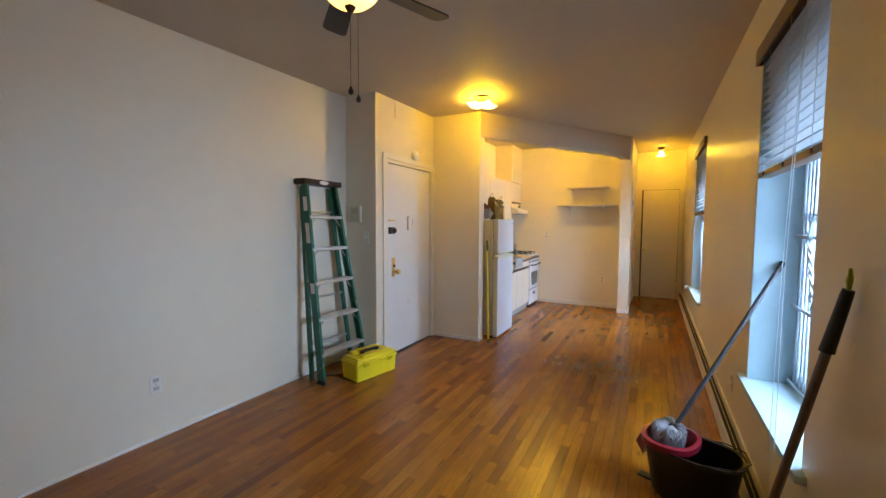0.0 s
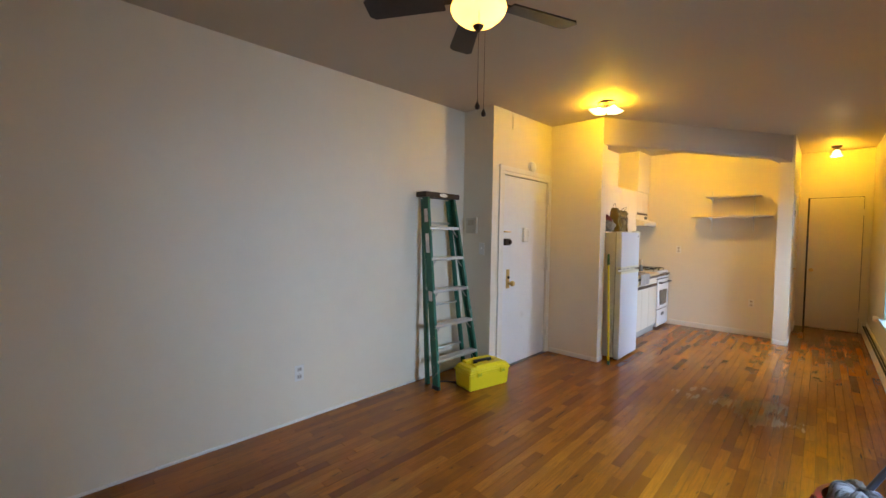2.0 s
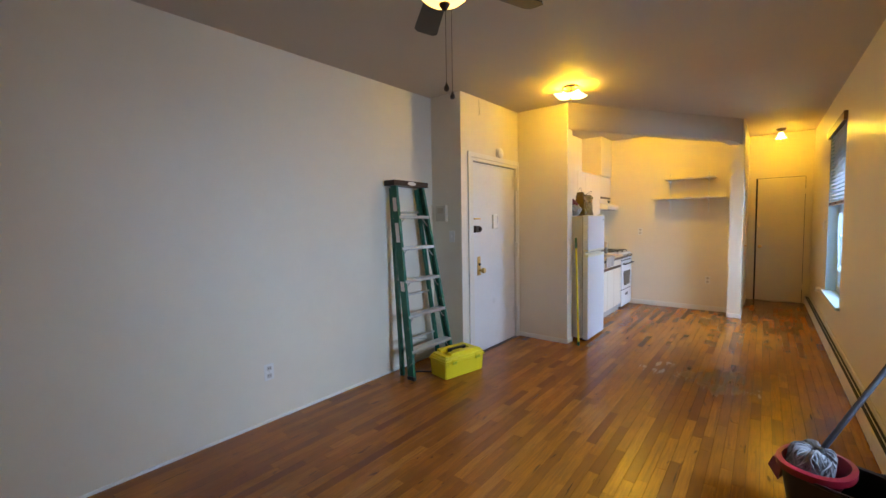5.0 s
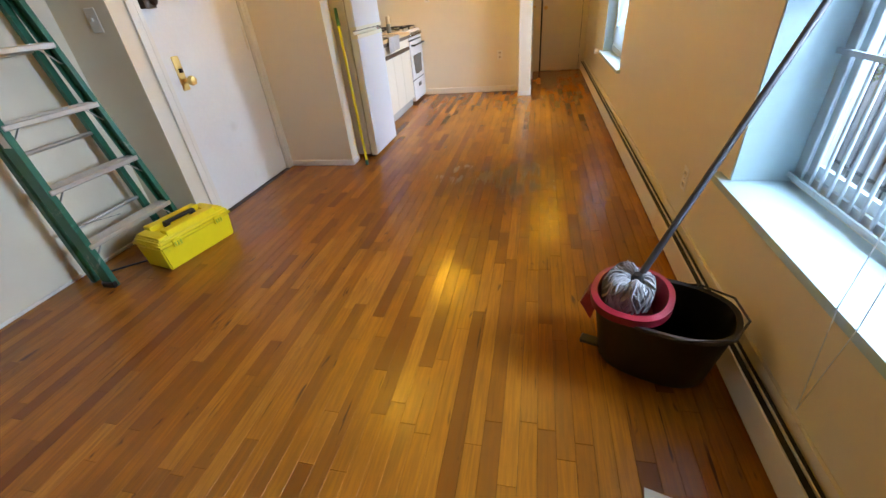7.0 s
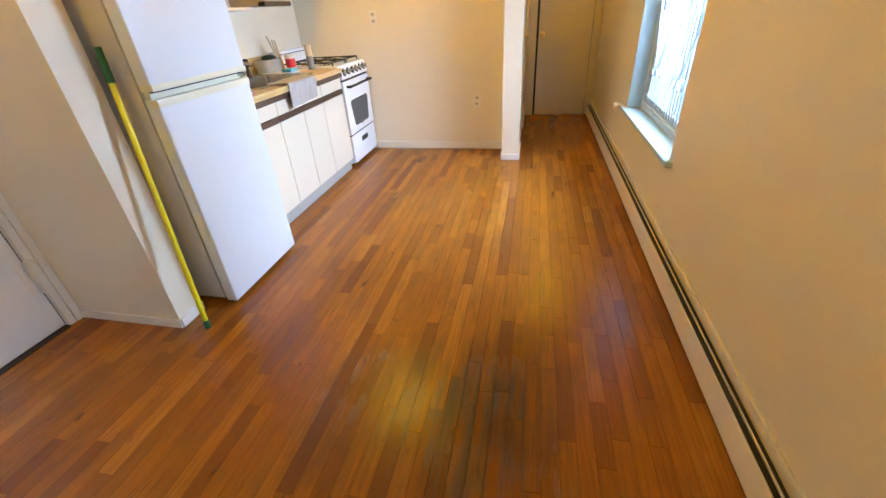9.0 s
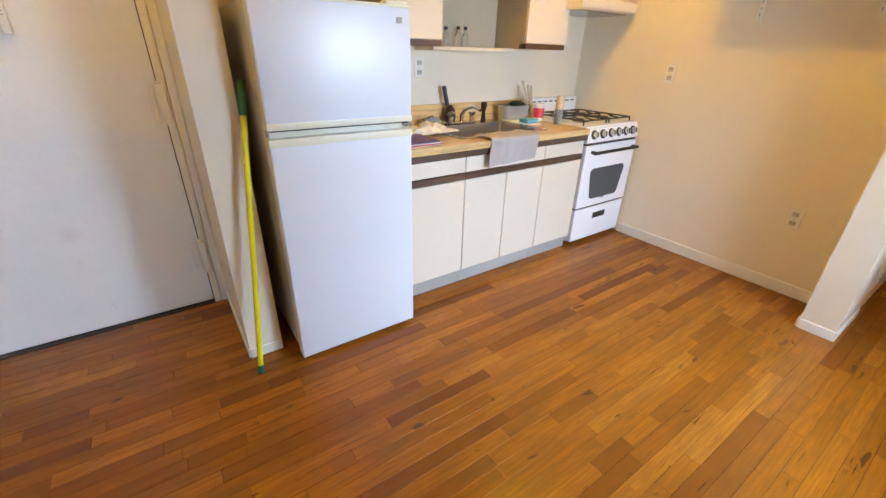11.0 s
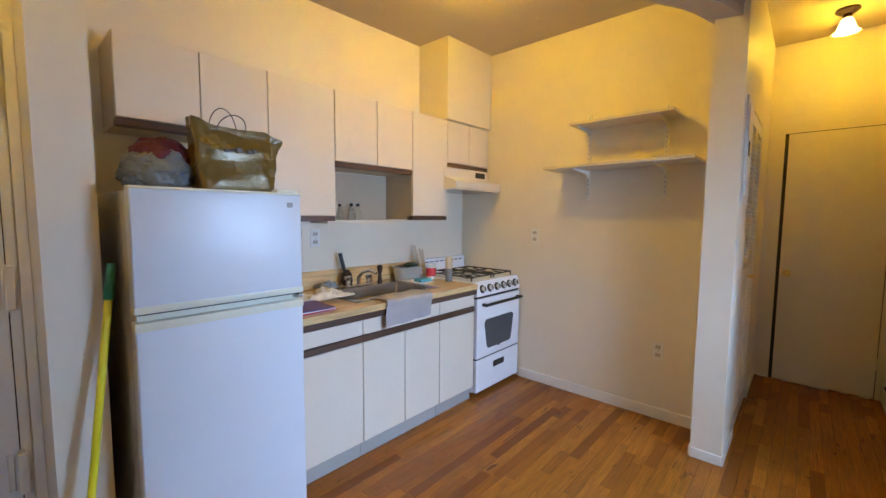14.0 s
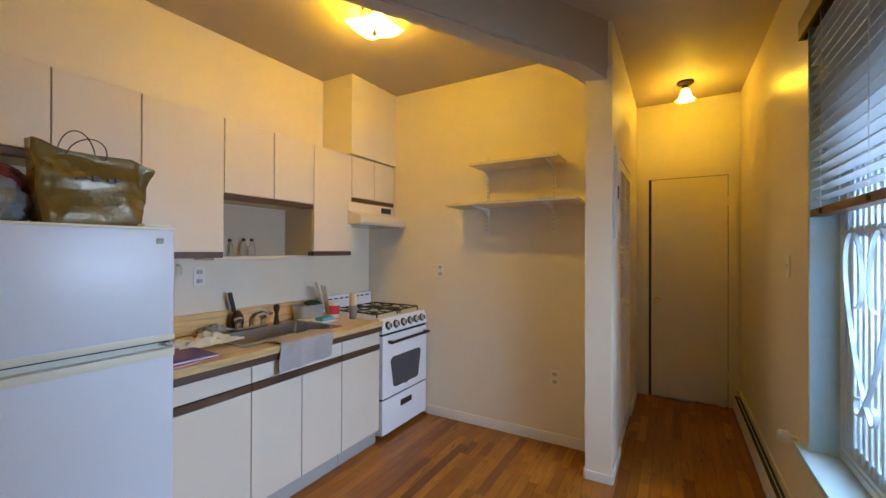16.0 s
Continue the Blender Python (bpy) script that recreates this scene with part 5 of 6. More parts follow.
for z in (0.30, 0.72, 1.15, 1.5):
    f = z / 1.72
    a, b = mixp(BL0, BT0, f), mixp(BR0, BT1, f)
    part("rear_bar", rod(a, b, 0.011, 8), ALUMINIUM, t)
part("top_cap", block(-2.732, -2.600, 3.285, 3.745, 1.735, 1.785, 0.008, 2), BRONZE, t, "dark moulded top cap")
part("cap_label", lathe([(0.055, 0), (0.055, 0.0015)], (0, 0, 0), 24, "x"), PLATE, t, local=True).matrix_local = pose(-0.079, -0.085, 1.76) @ Matrix.Diagonal((1, 1, 0.32, 1))
part("spreader", beam((-2.56, 3.40, 0.33), (-2.56, 3.62, 0.285), 0.006, 0.006), BRONZE, t)

# black flex lying behind the ladder's foot
pts = smooth_line([(-2.60, 3.42, 0.006), (-2.50, 3.50, 0.010), (-2.40, 3.60, 0.008), (-2.36, 3.74, 0.012), (-2.44, 3.86, 0.010), (-2.55, 3.82, 0.016), (-2.52, 3.70, 0.020), (-2.42, 3.68, 0.018), (-2.38, 3.80, 0.022), (-2.48, 3.92, 0.014), (-2.62, 3.90, 0.006)], 6)
solid("power_cord", tube(bmesh.new(), pts, 0.0055, 8), BLACK, "loose black power cord coiled on the floor by the ladder", "cord")

# toolbox, in its own axes: x along its length
t = thing("toolbox", (-2.255, 3.715, 0), "bright yellow plastic toolbox with a black handle, closed", "toolbox", turn=77.7)


def taper(x0, x1, y0, y1, z0, z1, grow, bevel=0.008):
    bm = block(x0, x1, y0, y1, z0, z1)
    for v in bm.verts:
        if v.co.z > (z0 + z1) / 2:
            v.co.x *= 1 + grow
            v.co.y *= 1 + grow * 1.6
    bmesh.ops.bevel(bm, geom=bm.edges[:], offset=bevel, segments=2, affect="EDGES")
    return bm


part("tray_body", taper(-0.225, 0.225, -0.105, 0.105, 0.0, 0.150, 0.05), YELLOW, t, local=True)
part("rim", block(-0.240, 0.240, -0.124, 0.124, 0.150, 0.166, 0.005, 2), YELLOW, t, local=True)
lid = part("lid", taper(-0.236, 0.236, -0.120, 0.120, 0.166, 0.192, -0.03), YELLOW, t, local=True)
for s in (-1, 1):
    part("lid_ridge", block(-0.16, 0.16, s * 0.075 - 0.030, s * 0.075 + 0.030, 0.190, 0.226, 0.008, 2), YELLOW, lid, local=True)
    part("lid_end", block(s * 0.185 - 0.03, s * 0.185 + 0.03, -0.10, 0.10, 0.188, 0.206, 0.008, 2), YELLOW, lid, local=True)
    latch = part("latch", block(s * 0.14 - 0.028, s * 0.14 + 0.028, -0.134, -0.122, 0.128, 0.178, 0.004), YELLOW, t, "yellow snap latch", local=True)
    for k in range(3):
        part("latch_rib", block(s * 0.14 - 0.02 + 0.016 * k, s * 0.14 - 0.012 + 0.016 * k, -0.138, -0.133, 0.135, 0.160, 0.001), LIME, latch, local=True)
    part("handle_post", block(s * 0.085 - 0.014, s * 0.085 + 0.014, -0.02, 0.02, 0.190, 0.228, 0.005), BLACK, lid, local=True)
part("handle", block(-0.098, 0.098, -0.016, 0.016, 0.220, 0.238, 0.007, 2), BLACK, t, "black grip handle", local=True)

# mop bucket: an oval tub with a red wringer at one end
t = thing("mop_bucket", (0.265, 3.115, 0), "oval black mop bucket with a red wringer insert", "bucket", turn=-19)


def oval(rx, ry, z, n=40, sq=2.5):
    out = []
    for k in range(n):
        a = 2 * math.pi * k / n
        c, s = math.cos(a), math.sin(a)
        out.append((rx * math.copysign(abs(c) ** (2 / sq), c), ry * math.copysign(abs(s) ** (2 / sq), s), z))
    return out


def loft(loops, cap0=True, cap1=True):
    bm = bmesh.new()
    rings = [[bm.verts.new(p) for p in lp] for lp in loops]
    for a, b in zip(rings, rings[1:]):
        for i in range(len(a)):
            bm.faces.new((a[i], a[(i + 1) % len(a)], b[(i + 1) % len(a)], b[i]))
    if cap0:
        bm.faces.new(rings[0][::-1])
    if cap1:
        bm.faces.new(rings[-1])
    return bm


part("tub", loft([oval(0.170, 0.105, 0.0), oval(0.178, 0.112, 0.012), oval(0.215, 0.145, 0.255), oval(0.228, 0.157, 0.262), oval(0.226, 0.155, 0.274), oval(0.209, 0.139, 0.270), oval(0.172, 0.105, 0.018)]), BLACK, t, local=True)
part("wringer", loft([[(-0.10 + x, y, z) for x, y, z in oval(a, b, z, 40, 2.3)] for a, b, z in ((0.085, 0.10, 0.20), (0.112, 0.130, 0.262), (0.132, 0.156, 0.268), (0.132, 0.156, 0.296), (0.112, 0.134, 0.300), (0.078, 0.095, 0.21), (0.05, 0.06, 0.205))]), RED, t, "dark red wringer basket", local=True)
part("spout", loft([[(-0.215, -0.06, 0.17), (-0.215, 0.06, 0.17), (-0.20, 0.05, 0.25), (-0.20, -0.05, 0.25)], [(-0.262, -0.035, 0.215), (-0.262, 0.035, 0.215), (-0.245, 0.03, 0.262), (-0.245, -0.03, 0.262)]]), RED, t, "red pouring lip", local=True)
part("foot_tab", block(-0.245, -0.165, -0.05, -0.005, 0.03, 0.045, 0.004), BLACK, t, local=True)
part("bail", tube(bmesh.new(), [(0.03, -0.152, 0.262), (0.10, -0.150, 0.28), (0.20, -0.11, 0.285), (0.238, 0.0, 0.288), (0.20, 0.11, 0.285), (0.10, 0.150, 0.28), (0.03, 0.152, 0.262)], 0.004, 8), IRON, t, "dark wire carrying handle", local=True)

# string mop standing in the wringer, its pole against the window frame
M0, M1 = Vector((0.185, 3.165, 0.335)), Vector((0.675, 3.545, 1.195))
t = thing("string_mop", (0.185, 3.165, 0.23), "grey string mop with a dark metal pole, head in the wringer", "mop")
part("pole", rod(M0 - (M1 - M0) * 0.03, M1, 0.0115, 14), GREYPOLE, t, "dark grey metal pole")
part("pole_cap", rod(M1 - (M1 - M0) * 0.045, M1 + (M1 - M0) * 0.004, 0.014, 14), BLACK, t)
part("socket", lathe([(0.02, 0.0), (0.032, 0.01), (0.026, 0.05), (0.014, 0.075)], tuple(M0 - Vector((0.005, 0.005, 0.05))), 16), BLACK, t)
rng = random.Random(5)
bm = bmesh.new()
for k in range(420):
    a0 = rng.uniform(0, 2 * math.pi)
    r1 = 0.020 + 0.070 * math.sqrt(rng.random())
    a1 = a0 + rng.uniform(-0.5, 0.5)
    lay = rng.uniform(0, 1)
    pts = []
    for i in range(9):
        f = i / 8
        r = 0.014 + (r1 - 0.014) * math.sin(min(1.0, f * 1.25) * math.pi / 2)
        ang = a0 + (a1 - a0) * f + 0.35 * math.sin(5 * f + k) * f
        x = M0.x - 0.022 * f - 0.010 + r * math.cos(ang) * 0.92
        y = M0.y + r * math.sin(ang) * 1.15
        z = M0.z + 0.012 * lay - 0.010 + 0.020 * math.sin(math.pi * f) + 0.010 * math.sin(4.0 * ang + 2 * lay) - 0.075 * f ** 2.2
        pts.append((x, y, z))
    tube(bm, pts, rng.uniform(0.0030, 0.0044), 5)
tagged(part("mop_strings", bm, MOPGREY, t, "grey cotton mop strings"), kind="stuff")

# dust mop leaning by the window, on a sheet of newspaper
NP = [(0.155, 2.625), (0.485, 2.545), (0.40, 2.02), (0.07, 2.10)]
t = thing("newspaper", (0.28, 2.3, 0), "spread newspaper page with a dark photo on the floor", "newspaper")


def page(u, v):
    a = [p + (q - p) * u for p, q in zip(NP[3], NP[2])]
    b = [p + (q - p) * u for p, q in zip(NP[0], NP[1])]
    x, y = (p + (q - p) * v for p, q in zip(a, b))
    return Vector((x, y, 0.0035 + 0.003 * math.sin(7 * u + 2 * v) ** 2 + 0.004 * v * v))


part("page", sheet(page, 14, 14, 0.0006), PAPER, t)
for u0, u1, v0, v1, m in ((0.20, 0.92, 0.72, 0.92, INK),):
    part("printed_photo", sheet(lambda u, v: page(u0 + (u1 - u0) * u, v0 + (v1 - v0) * v) + Vector((0, 0, 0.0012)), 10, 6, 0.0003), m, t, "dark printed photo")
for i in range(9):
    v = 0.66 - 0.07 * i
    for u0, u1 in ((0.06, 0.34), (0.38, 0.64), (0.68, 0.94)):
        part("type_line", sheet(lambda a, b: page(u0 + (u1 - u0) * a, v + 0.018 * b) + Vector((0, 0, 0.0012)), 4, 1, 0.0003), INKGREY, t)
t = thing("dust_mop", (0.27, 2.34, 0), "dust mop with cream fleece head and brown pole", "mop")
D0, D1, D2 = Vector((0.285, 2.345, 0.07)), Vector((0.362, 2.375, 0.215)), Vector((0.528, 2.250, 1.225))
part("frame_plate", block(0.20, 0.31, 2.18, 2.42, 0.030, 0.046, 0.005), SLATE, t, "grey mop plate")
part("joint", lathe([(0.03, 0.0), (0.03, 0.015), (0.018, 0.03), (0.012, 0.04)], (0.272, 2.335, 0.044), 14), BLACK, t)
part("lime_socket", rod(D0, D1, 0.021, 14, 0.016), LIME, t, "lime green socket")
D3 = D1 + (D2 - D1) * 0.82
part("pole", rod(D1, D3, 0.0125, 14), BROWNPOLE, t, "brown metal pole")
part("grip", tube(bmesh.new(), [D3, D3 + (D2 - D3) * 0.15, D3 + (D2 - D3) * 0.5, D3 + (D2 - D3) * 0.9, D2], 0.019, 14, r_end=0.014), BLACK, t, "black foam grip")
part("hang_loop", tube(bmesh.new(), [D2, D2 + Vector((-0.006, -0.01, 0.03)), D2 + Vector((0.0, -0.004, 0.055)), D2 + Vector((0.006, 0.006, 0.03)), D2], 0.005, 8), LIME, t, "lime hanging loop")
rng = random.Random(9)
bm = bmesh.new()
for k in range(300):
    u, v = rng.random(), rng.random()
    a = 2 * math.pi * u
    cx, cy = 0.255 + 0.085 * math.cos(a), 2.30 + 0.165 * math.sin(a)
    ox, oy = math.cos(a) * rng.uniform(0.5, 1.2), math.sin(a) * rng.uniform(0.5, 1.2)
    p = Vector((cx - 0.02 * ox * v, cy - 0.03 * oy * v, 0.025 + 0.018 * rng.random()))
    q = p + Vector((0.025 * ox, 0.03 * oy, 0.012 - 0.012 * rng.random()))
    tube(bm, [p, (p + q) / 2 + Vector((0, 0, 0.012)), q], 0.0105, 6)
tagged(part("fleece", bm, FLEECE, t, "cream looped fleece"), kind="stuff")

# two brooms in the corner
t = thing("broom", (-2.66, 0.50, 0), "angled yellow broom with a wooden handle in the corner", "broom", "brooms")
part("handle", rod((-2.675, 0.465, 0.16), (-2.722, 0.366, 1.325), 0.0125, 12), BROOMWOOD, t, "wooden handle")
part("head", loft([[(-2.70, 0.41, 0.11), (-2.63, 0.41, 0.11), (-2.60, 0.63, 0.09), (-2.66, 0.63, 0.09)], [(-2.69, 0.44, 0.15), (-2.64, 0.44, 0.15), (-2.63, 0.55, 0.165), (-2.67, 0.55, 0.165)]]), YELLOW, t, "yellow plastic broom head")
part("bristles", loft([[(-2.70, 0.42, 0.0), (-2.62, 0.42, 0.0), (-2.59, 0.64, 0.0), (-2.67, 0.64, 0.0)], [(-2.69, 0.42, 0.11), (-2.635, 0.42, 0.11), (-2.605, 0.62, 0.092), (-2.655, 0.62, 0.092)]]), LIME, t)
t = thing("broom", (-2.58, 0.55, 0), "navy broom with orange bristles and a dark wooden handle", "broom", "brooms")
part("handle", rod((-2.625, 0.51, 0.13), (-2.708, 0.384, 1.262), 0.012, 12), BROWNPOLE, t, "dark brown handle")
part("head", loft([[(-2.62, 0.47, 0.085), (-2.54, 0.45, 0.085), (-2.46, 0.70, 0.085), (-2.54, 0.72, 0.085)], [(-2.61, 0.49, 0.13), (-2.57, 0.48, 0.13), (-2.51, 0.66, 0.125), (-2.55, 0.67, 0.125)]]), surface("navy_plastic", (0.02, 0.025, 0.06), 0.4), t, "navy plastic broom head")
bm = bmesh.new()
rng = random.Random(3)
for k in range(260):
    u, v = rng.random(), rng.random()
    x, y = -2.61 + 0.08 * u + 0.075 * v, 0.475 - 0.02 * u + 0.24 * v
    tube(bm, [(x, y, 0.088), (x + 0.03 + 0.05 * u, y + 0.06 * v + 0.015, 0.002)], 0.003, 4)
tagged(part("bristles", bm, ORANGE, t, "orange bristles"), kind="stuff")

# grey board on the floor with a white dish on it
t = thing("cardboard_sheet", (-1.85, 1.15, 0), "worn grey board lying flat on the floor", "board")
part("board", block(-2.14, -1.48, 0.86, 1.445, 0.001, 0.014, 0.004), SLATE, t)
solid("plastic_dish", loft([[(x * rd - 1.965, y * rd * 0.75 + 1.315, z) for x, y, z0 in oval(1, 1, 0, 32, 2.6)] for rd, z in ((0.070, 0.015), (0.092, 0.050), (0.100, 0.052), (0.088, 0.048), (0.066, 0.019))]), PLATE, "shallow white plastic dish on the grey board", "dish")
for x, y, w2, d2 in ((-1.80, 1.33, 0.05, 0.012), (-1.84, 1.20, 0.07, 0.010), (-1.68, 1.05, 0.04, 0.016)):
    part("stain", sheet(lambda u, v: Vector((x + w2 * (u - 0.5) * 2, y + d2 * (v - 0.5) * 2 * (1 - (2 * u - 1) ** 2) + 0.01 * math.sin(6 * u), 0.0145)), 10, 3, 0.0004), INK, t, "dark smear")

# ---- loose things: kitchen ----
t = thing("broom_pole", (-1.632, 5.152, 0), "yellow coated pole with green ends beside the fridge", "pole")
P0, P1 = Vector((-1.632, 5.152, 0.0)), Vector((-1.722, 5.302, 1.20))
part("shaft", rod(P0 + (P1 - P0) * 0.03, P0 + (P1 - P0) * 0.91, 0.0115, 14), POLEYELLOW, t, "bright yellow shaft")
part("foot", rod(P0, P0 + (P1 - P0) * 0.035, 0.0128, 14), DARKGREEN, t, "green end cap")
part("grip", rod(P0 + (P1 - P0) * 0.90, P1, 0.0145, 14, 0.012), DARKGREEN, t, "green grip")

# gold paper bag on the fridge
t = thing("gift_bag", (-1.78, 5.72, FH), "crumpled gold foil carrier bag with wire handles", "bag")


def crease(p, seed):
    """Sharp-edged folds of crumpled foil."""
    a = noise.noise(p * 9 + Vector((seed, 0, 0)))
    b = noise.noise(p * 21 + Vector((0, seed, 0)))
    return (0.5 - abs(a)) * 0.7 + (0.5 - abs(b)) * 0.35 - 0.4


def bag_loop(f, inner=0.0, n=120):
    """One level of the foil bag, from its base (0) to its flared, uneven rim (1)."""
    out = []
    rx, ry = 0.078 - 0.030 * f, 0.140 + 0.030 * f
    for x, y, _ in oval(rx - inner, ry - inner, 0, n, 9):
        k = crease(Vector((x * 1.3, y, 0.3 * f)), 4.7) * 0.034 * (0.35 + f)
        lift = 0.252 * f + f * f * (0.10 * max(0.0, -y) - 0.13 * max(0.0, y - 0.05)) + 0.010 * f * math.sin(26 * y)
        out.append((-1.785 + x + k * (1 if x > 0 else -1) + 0.012 * f, 5.725 + y * (1 + 0.05 * f * f) + 0.4 * k + 0.015 * f * f, FH + 0.002 + lift))
    return out


bm = loft([bag_loop(k / 22) for k in range(23)] + [bag_loop(1.0, 0.003), bag_loop(0.6, 0.006)], True, True)
part("bag_body", bm, GOLDBAG, t, smooth=22)
for dx, tilt in ((-0.035, 0.0), (0.05, 0.05)):
    pts = [(-1.785 + dx + tilt * math.sin(math.pi * i / 12), 5.70 - 0.055 * math.cos(math.pi * i / 12), FH + 0.240 + (0.105 - tilt) * math.sin(math.pi * i / 12)) for i in range(13)]
    part("handle", tube(bmesh.new(), pts, 0.0022, 6), BRONZE, t)
for i, (y, w2) in enumerate(((5.665, 0.02), (5.69, 0.014), (5.708, 0.02), (5.733, 0.012), (5.752, 0.018), (5.774, 0.012))):
    part("printed_mark", block(-1.711, -1.7025, y, y + w2, FH + 0.155 + 0.006 * (i % 2), FH + 0.163 + 0.006 * (i % 3)), GOLDTYPE, t, smooth=None)

# plastic bag with red and white contents behind it
t = thing("plastic_bag", (-1.88, 5.47, FH), "white plastic bag with red cloth inside on the fridge", "bag")


def lump(cx, cy, cz, rx, ry, rz, seed, n=56, m=34):
    loops = []
    for j in range(m + 1):
        ph = -math.pi / 2 + math.pi * j / m
        ring = []
        for k in range(n):
            a = 2 * math.pi * k / n
            d = Vector((math.cos(a) * math.cos(ph), math.sin(a) * math.cos(ph), math.sin(ph)))
            s = 1 + 0.17 * noise.noise(d * 2.1 + Vector((seed, 0, 0))) - 0.16 * abs(noise.noise(d * 4 + Vector((0, seed, 0)))) - 0.10 * abs(noise.noise(d * 9 + Vector((0, 0, seed))))
            ring.append((cx + rx * d.x * s, cy + ry * d.y * s, max(FH + 0.002, cz + rz * d.z * s)))
        loops.append(ring)
    return loft(loops)


part("bag_film", lump(-1.86, 5.475, FH + 0.065, 0.13, 0.125, 0.10, 3.1), PLASTICBAG, t, "translucent white film, darkened for the cabinet's shade")
part("dimmed_red_cloth", lump(-1.875, 5.49, FH + 0.120, 0.112, 0.108, 0.085, 7.7), REDBAG, t, "red cloth, darkened for the cabinet's shade")
part("blue_print", block(-1.752, -1.748, 5.46, 5.53, FH + 0.055, FH + 0.061), BLUEPRINT, t, smooth=None)

# three little bottles in the cubby
for y, s in ((6.575, 0.95), (6.668, 1.0), (6.722, 1.0)):
    t = thing("glass_bottle", (-2.30, y, 1.335), "small empty clear glass bottle with a dark cap", "bottle", "bottles in the cubby")
    part("glass", lathe([(0.019, 0.001), (0.021, 0.006), (0.021, 0.055), (0.017, 0.068), (0.009, 0.080), (0.009, 0.096 * s)], n=18), BOTTLE, t, local=True)
    part("cap", lathe([(0.011, 0.094 * s), (0.011, 0.112 * s), (0.003, 0.113 * s)], n=14), BLACK, t, local=True)

# bent beige hook under the tall cabinet
solid("cup_hook", tube(bmesh.new(), [(KX + 0.004, 6.335, 1.285), (KX + 0.030, 6.335, 1.290), (KX + 0.050, 6.337, 1.275), (KX + 0.052, 6.338, 1.245), (KX + 0.044, 6.338, 1.228)], 0.006, 8), BEIGEBOX, "small bent beige hook on the wall under the cabinet", "hook")

# towel over the worktop's edge
def drape(u, v):
    y = 6.505 + 0.37 * u + 0.012 * math.sin(5 * v)
    s = v * 0.30
    lift = 0.004 * math.sin(9 * u + 4 * v) + 0.003 * math.sin(23 * u)
    if s < 0.14:
        return Vector((CX - 0.134 + s, y, TOPZ + 0.012 + abs(lift)))
    if s < 0.17:
        a = (s - 0.14) / 0.03 * math.pi / 2
        return Vector((CX + 0.006 + 0.010 * math.sin(a), y, TOPZ + 0.002 + 0.010 * math.cos(a)))
    k = s - 0.17
    return Vector((CX + 0.016 + 0.006 * math.sin(14 * u + 2) * k / 0.13 + abs(lift), y + 0.02 * k, TOPZ + 0.002 - k * (1 + 0.10 * (1 - u))))


solid("dish_towel", sheet(drape, 30, 34, 0.005), TOWEL, "grey terry dish towel hanging over the worktop edge", "towel")

# folder, papers and a crumpled cloth
t = thing("paper_stack", (-1.95, 6.12, TOPZ), "stack of papers under a purple folder", "papers")
for i, (m, h, d) in enumerate(((PAPER, 0.004, 0.0), (CUPRED, 0.003, 0.008), (PAPER, 0.008, -0.004), (PURPLE, 0.005, 0.004))):
    z = TOPZ + 0.001 + sum((0.004, 0.003, 0.008, 0.005)[:i]) + 0.0006 * i
    bm = block(-0.15, 0.15, -0.11, 0.11, 0, h, 0.001)
    bm.transform(pose(-1.945 + d, 6.10, z, 0, 0, 6 - 3 * i))
    part("folder" if m is PURPLE else "paper", bm, m, t)


def crumple(cx, cy, w, l, h, seed):
    def f(u, v):
        a, b = (u - 0.5) * 2, (v - 0.5) * 2
        n1 = noise.noise(Vector((a * 2.3 + seed, b * 2.3, seed))) + 0.6 * noise.noise(Vector((a * 6, b * 6 + seed, 1)))
        edge = max(0.0, 1 - max(abs(a), abs(b)) ** 4)
        return Vector((cx + w * a * (1 + 0.15 * n1), cy + l * b * (1 + 0.2 * n1), TOPZ + 0.012 + h * edge * (0.5 + 0.7 * n1) + 0.006 * (n1 + 1)))
    return f


solid("crumpled_cloth", sheet(crumple(-2.10, 6.30, 0.10, 0.16, 0.045, 2.0), 26, 30, 0.003), CLOTH, "crumpled cream cloth beside the sink", "cloth")
solid("plastic_wrap", sheet(crumple(-2.34, 6.50, 0.05, 0.08, 0.04, 6.0), 18, 20, 0.0015), PLASTICBAG, "crumpled clear wrap behind the sink", "wrap")

# brush and spoon standing by the tap
t = thing("dish_brush", (-2.37, 6.60, TOPZ), "black dish brush and spatula by the tap", "brush")
part("handle", rod((-2.36, 6.645, TOPZ + 0.115), (-2.37, 6.62, TOPZ + 0.235), 0.014, 12), BLACK, t)
part("head", lathe([(0.03, 0.01), (0.042, 0.04), (0.034, 0.09), (0.014, 0.12)], (-2.352, 6.66, TOPZ), 14), BRONZE, t, "dark bristle head")

# tub with a scrubber, cup with sticks, tube, sponge, cutting sheet
t = thing("plastic_tub", (-2.33, 7.27, TOPZ), "clear plastic tub holding a dark green scrubber", "tub")
part("tub", loft([[(-2.30 + x, 7.19 + y, TOPZ + z) for x, y, _ in oval(a, b, 0, 32, 4)] for a, b, z in ((0.058, 0.105, 0.002), (0.070, 0.122, 0.10), (0.074, 0.126, 0.104), (0.068, 0.119, 0.10), (0.056, 0.102, 0.006))]), TUB, t)
part("scrubber", lathe([(0.04, 0.09), (0.058, 0.10), (0.055, 0.118), (0.03, 0.128), (0.003, 0.13)], (-2.30, 7.22, TOPZ), 18), surface("dark_green_scrub", (0.012, 0.03, 0.012), 0.9, bump=0.5), t, "dark green scrubber")
t = thing("paper_cup", (-2.335, 7.455, TOPZ), "red and white printed tub on the worktop edge", "cup")
t.location = (-2.175, 7.322, TOPZ)
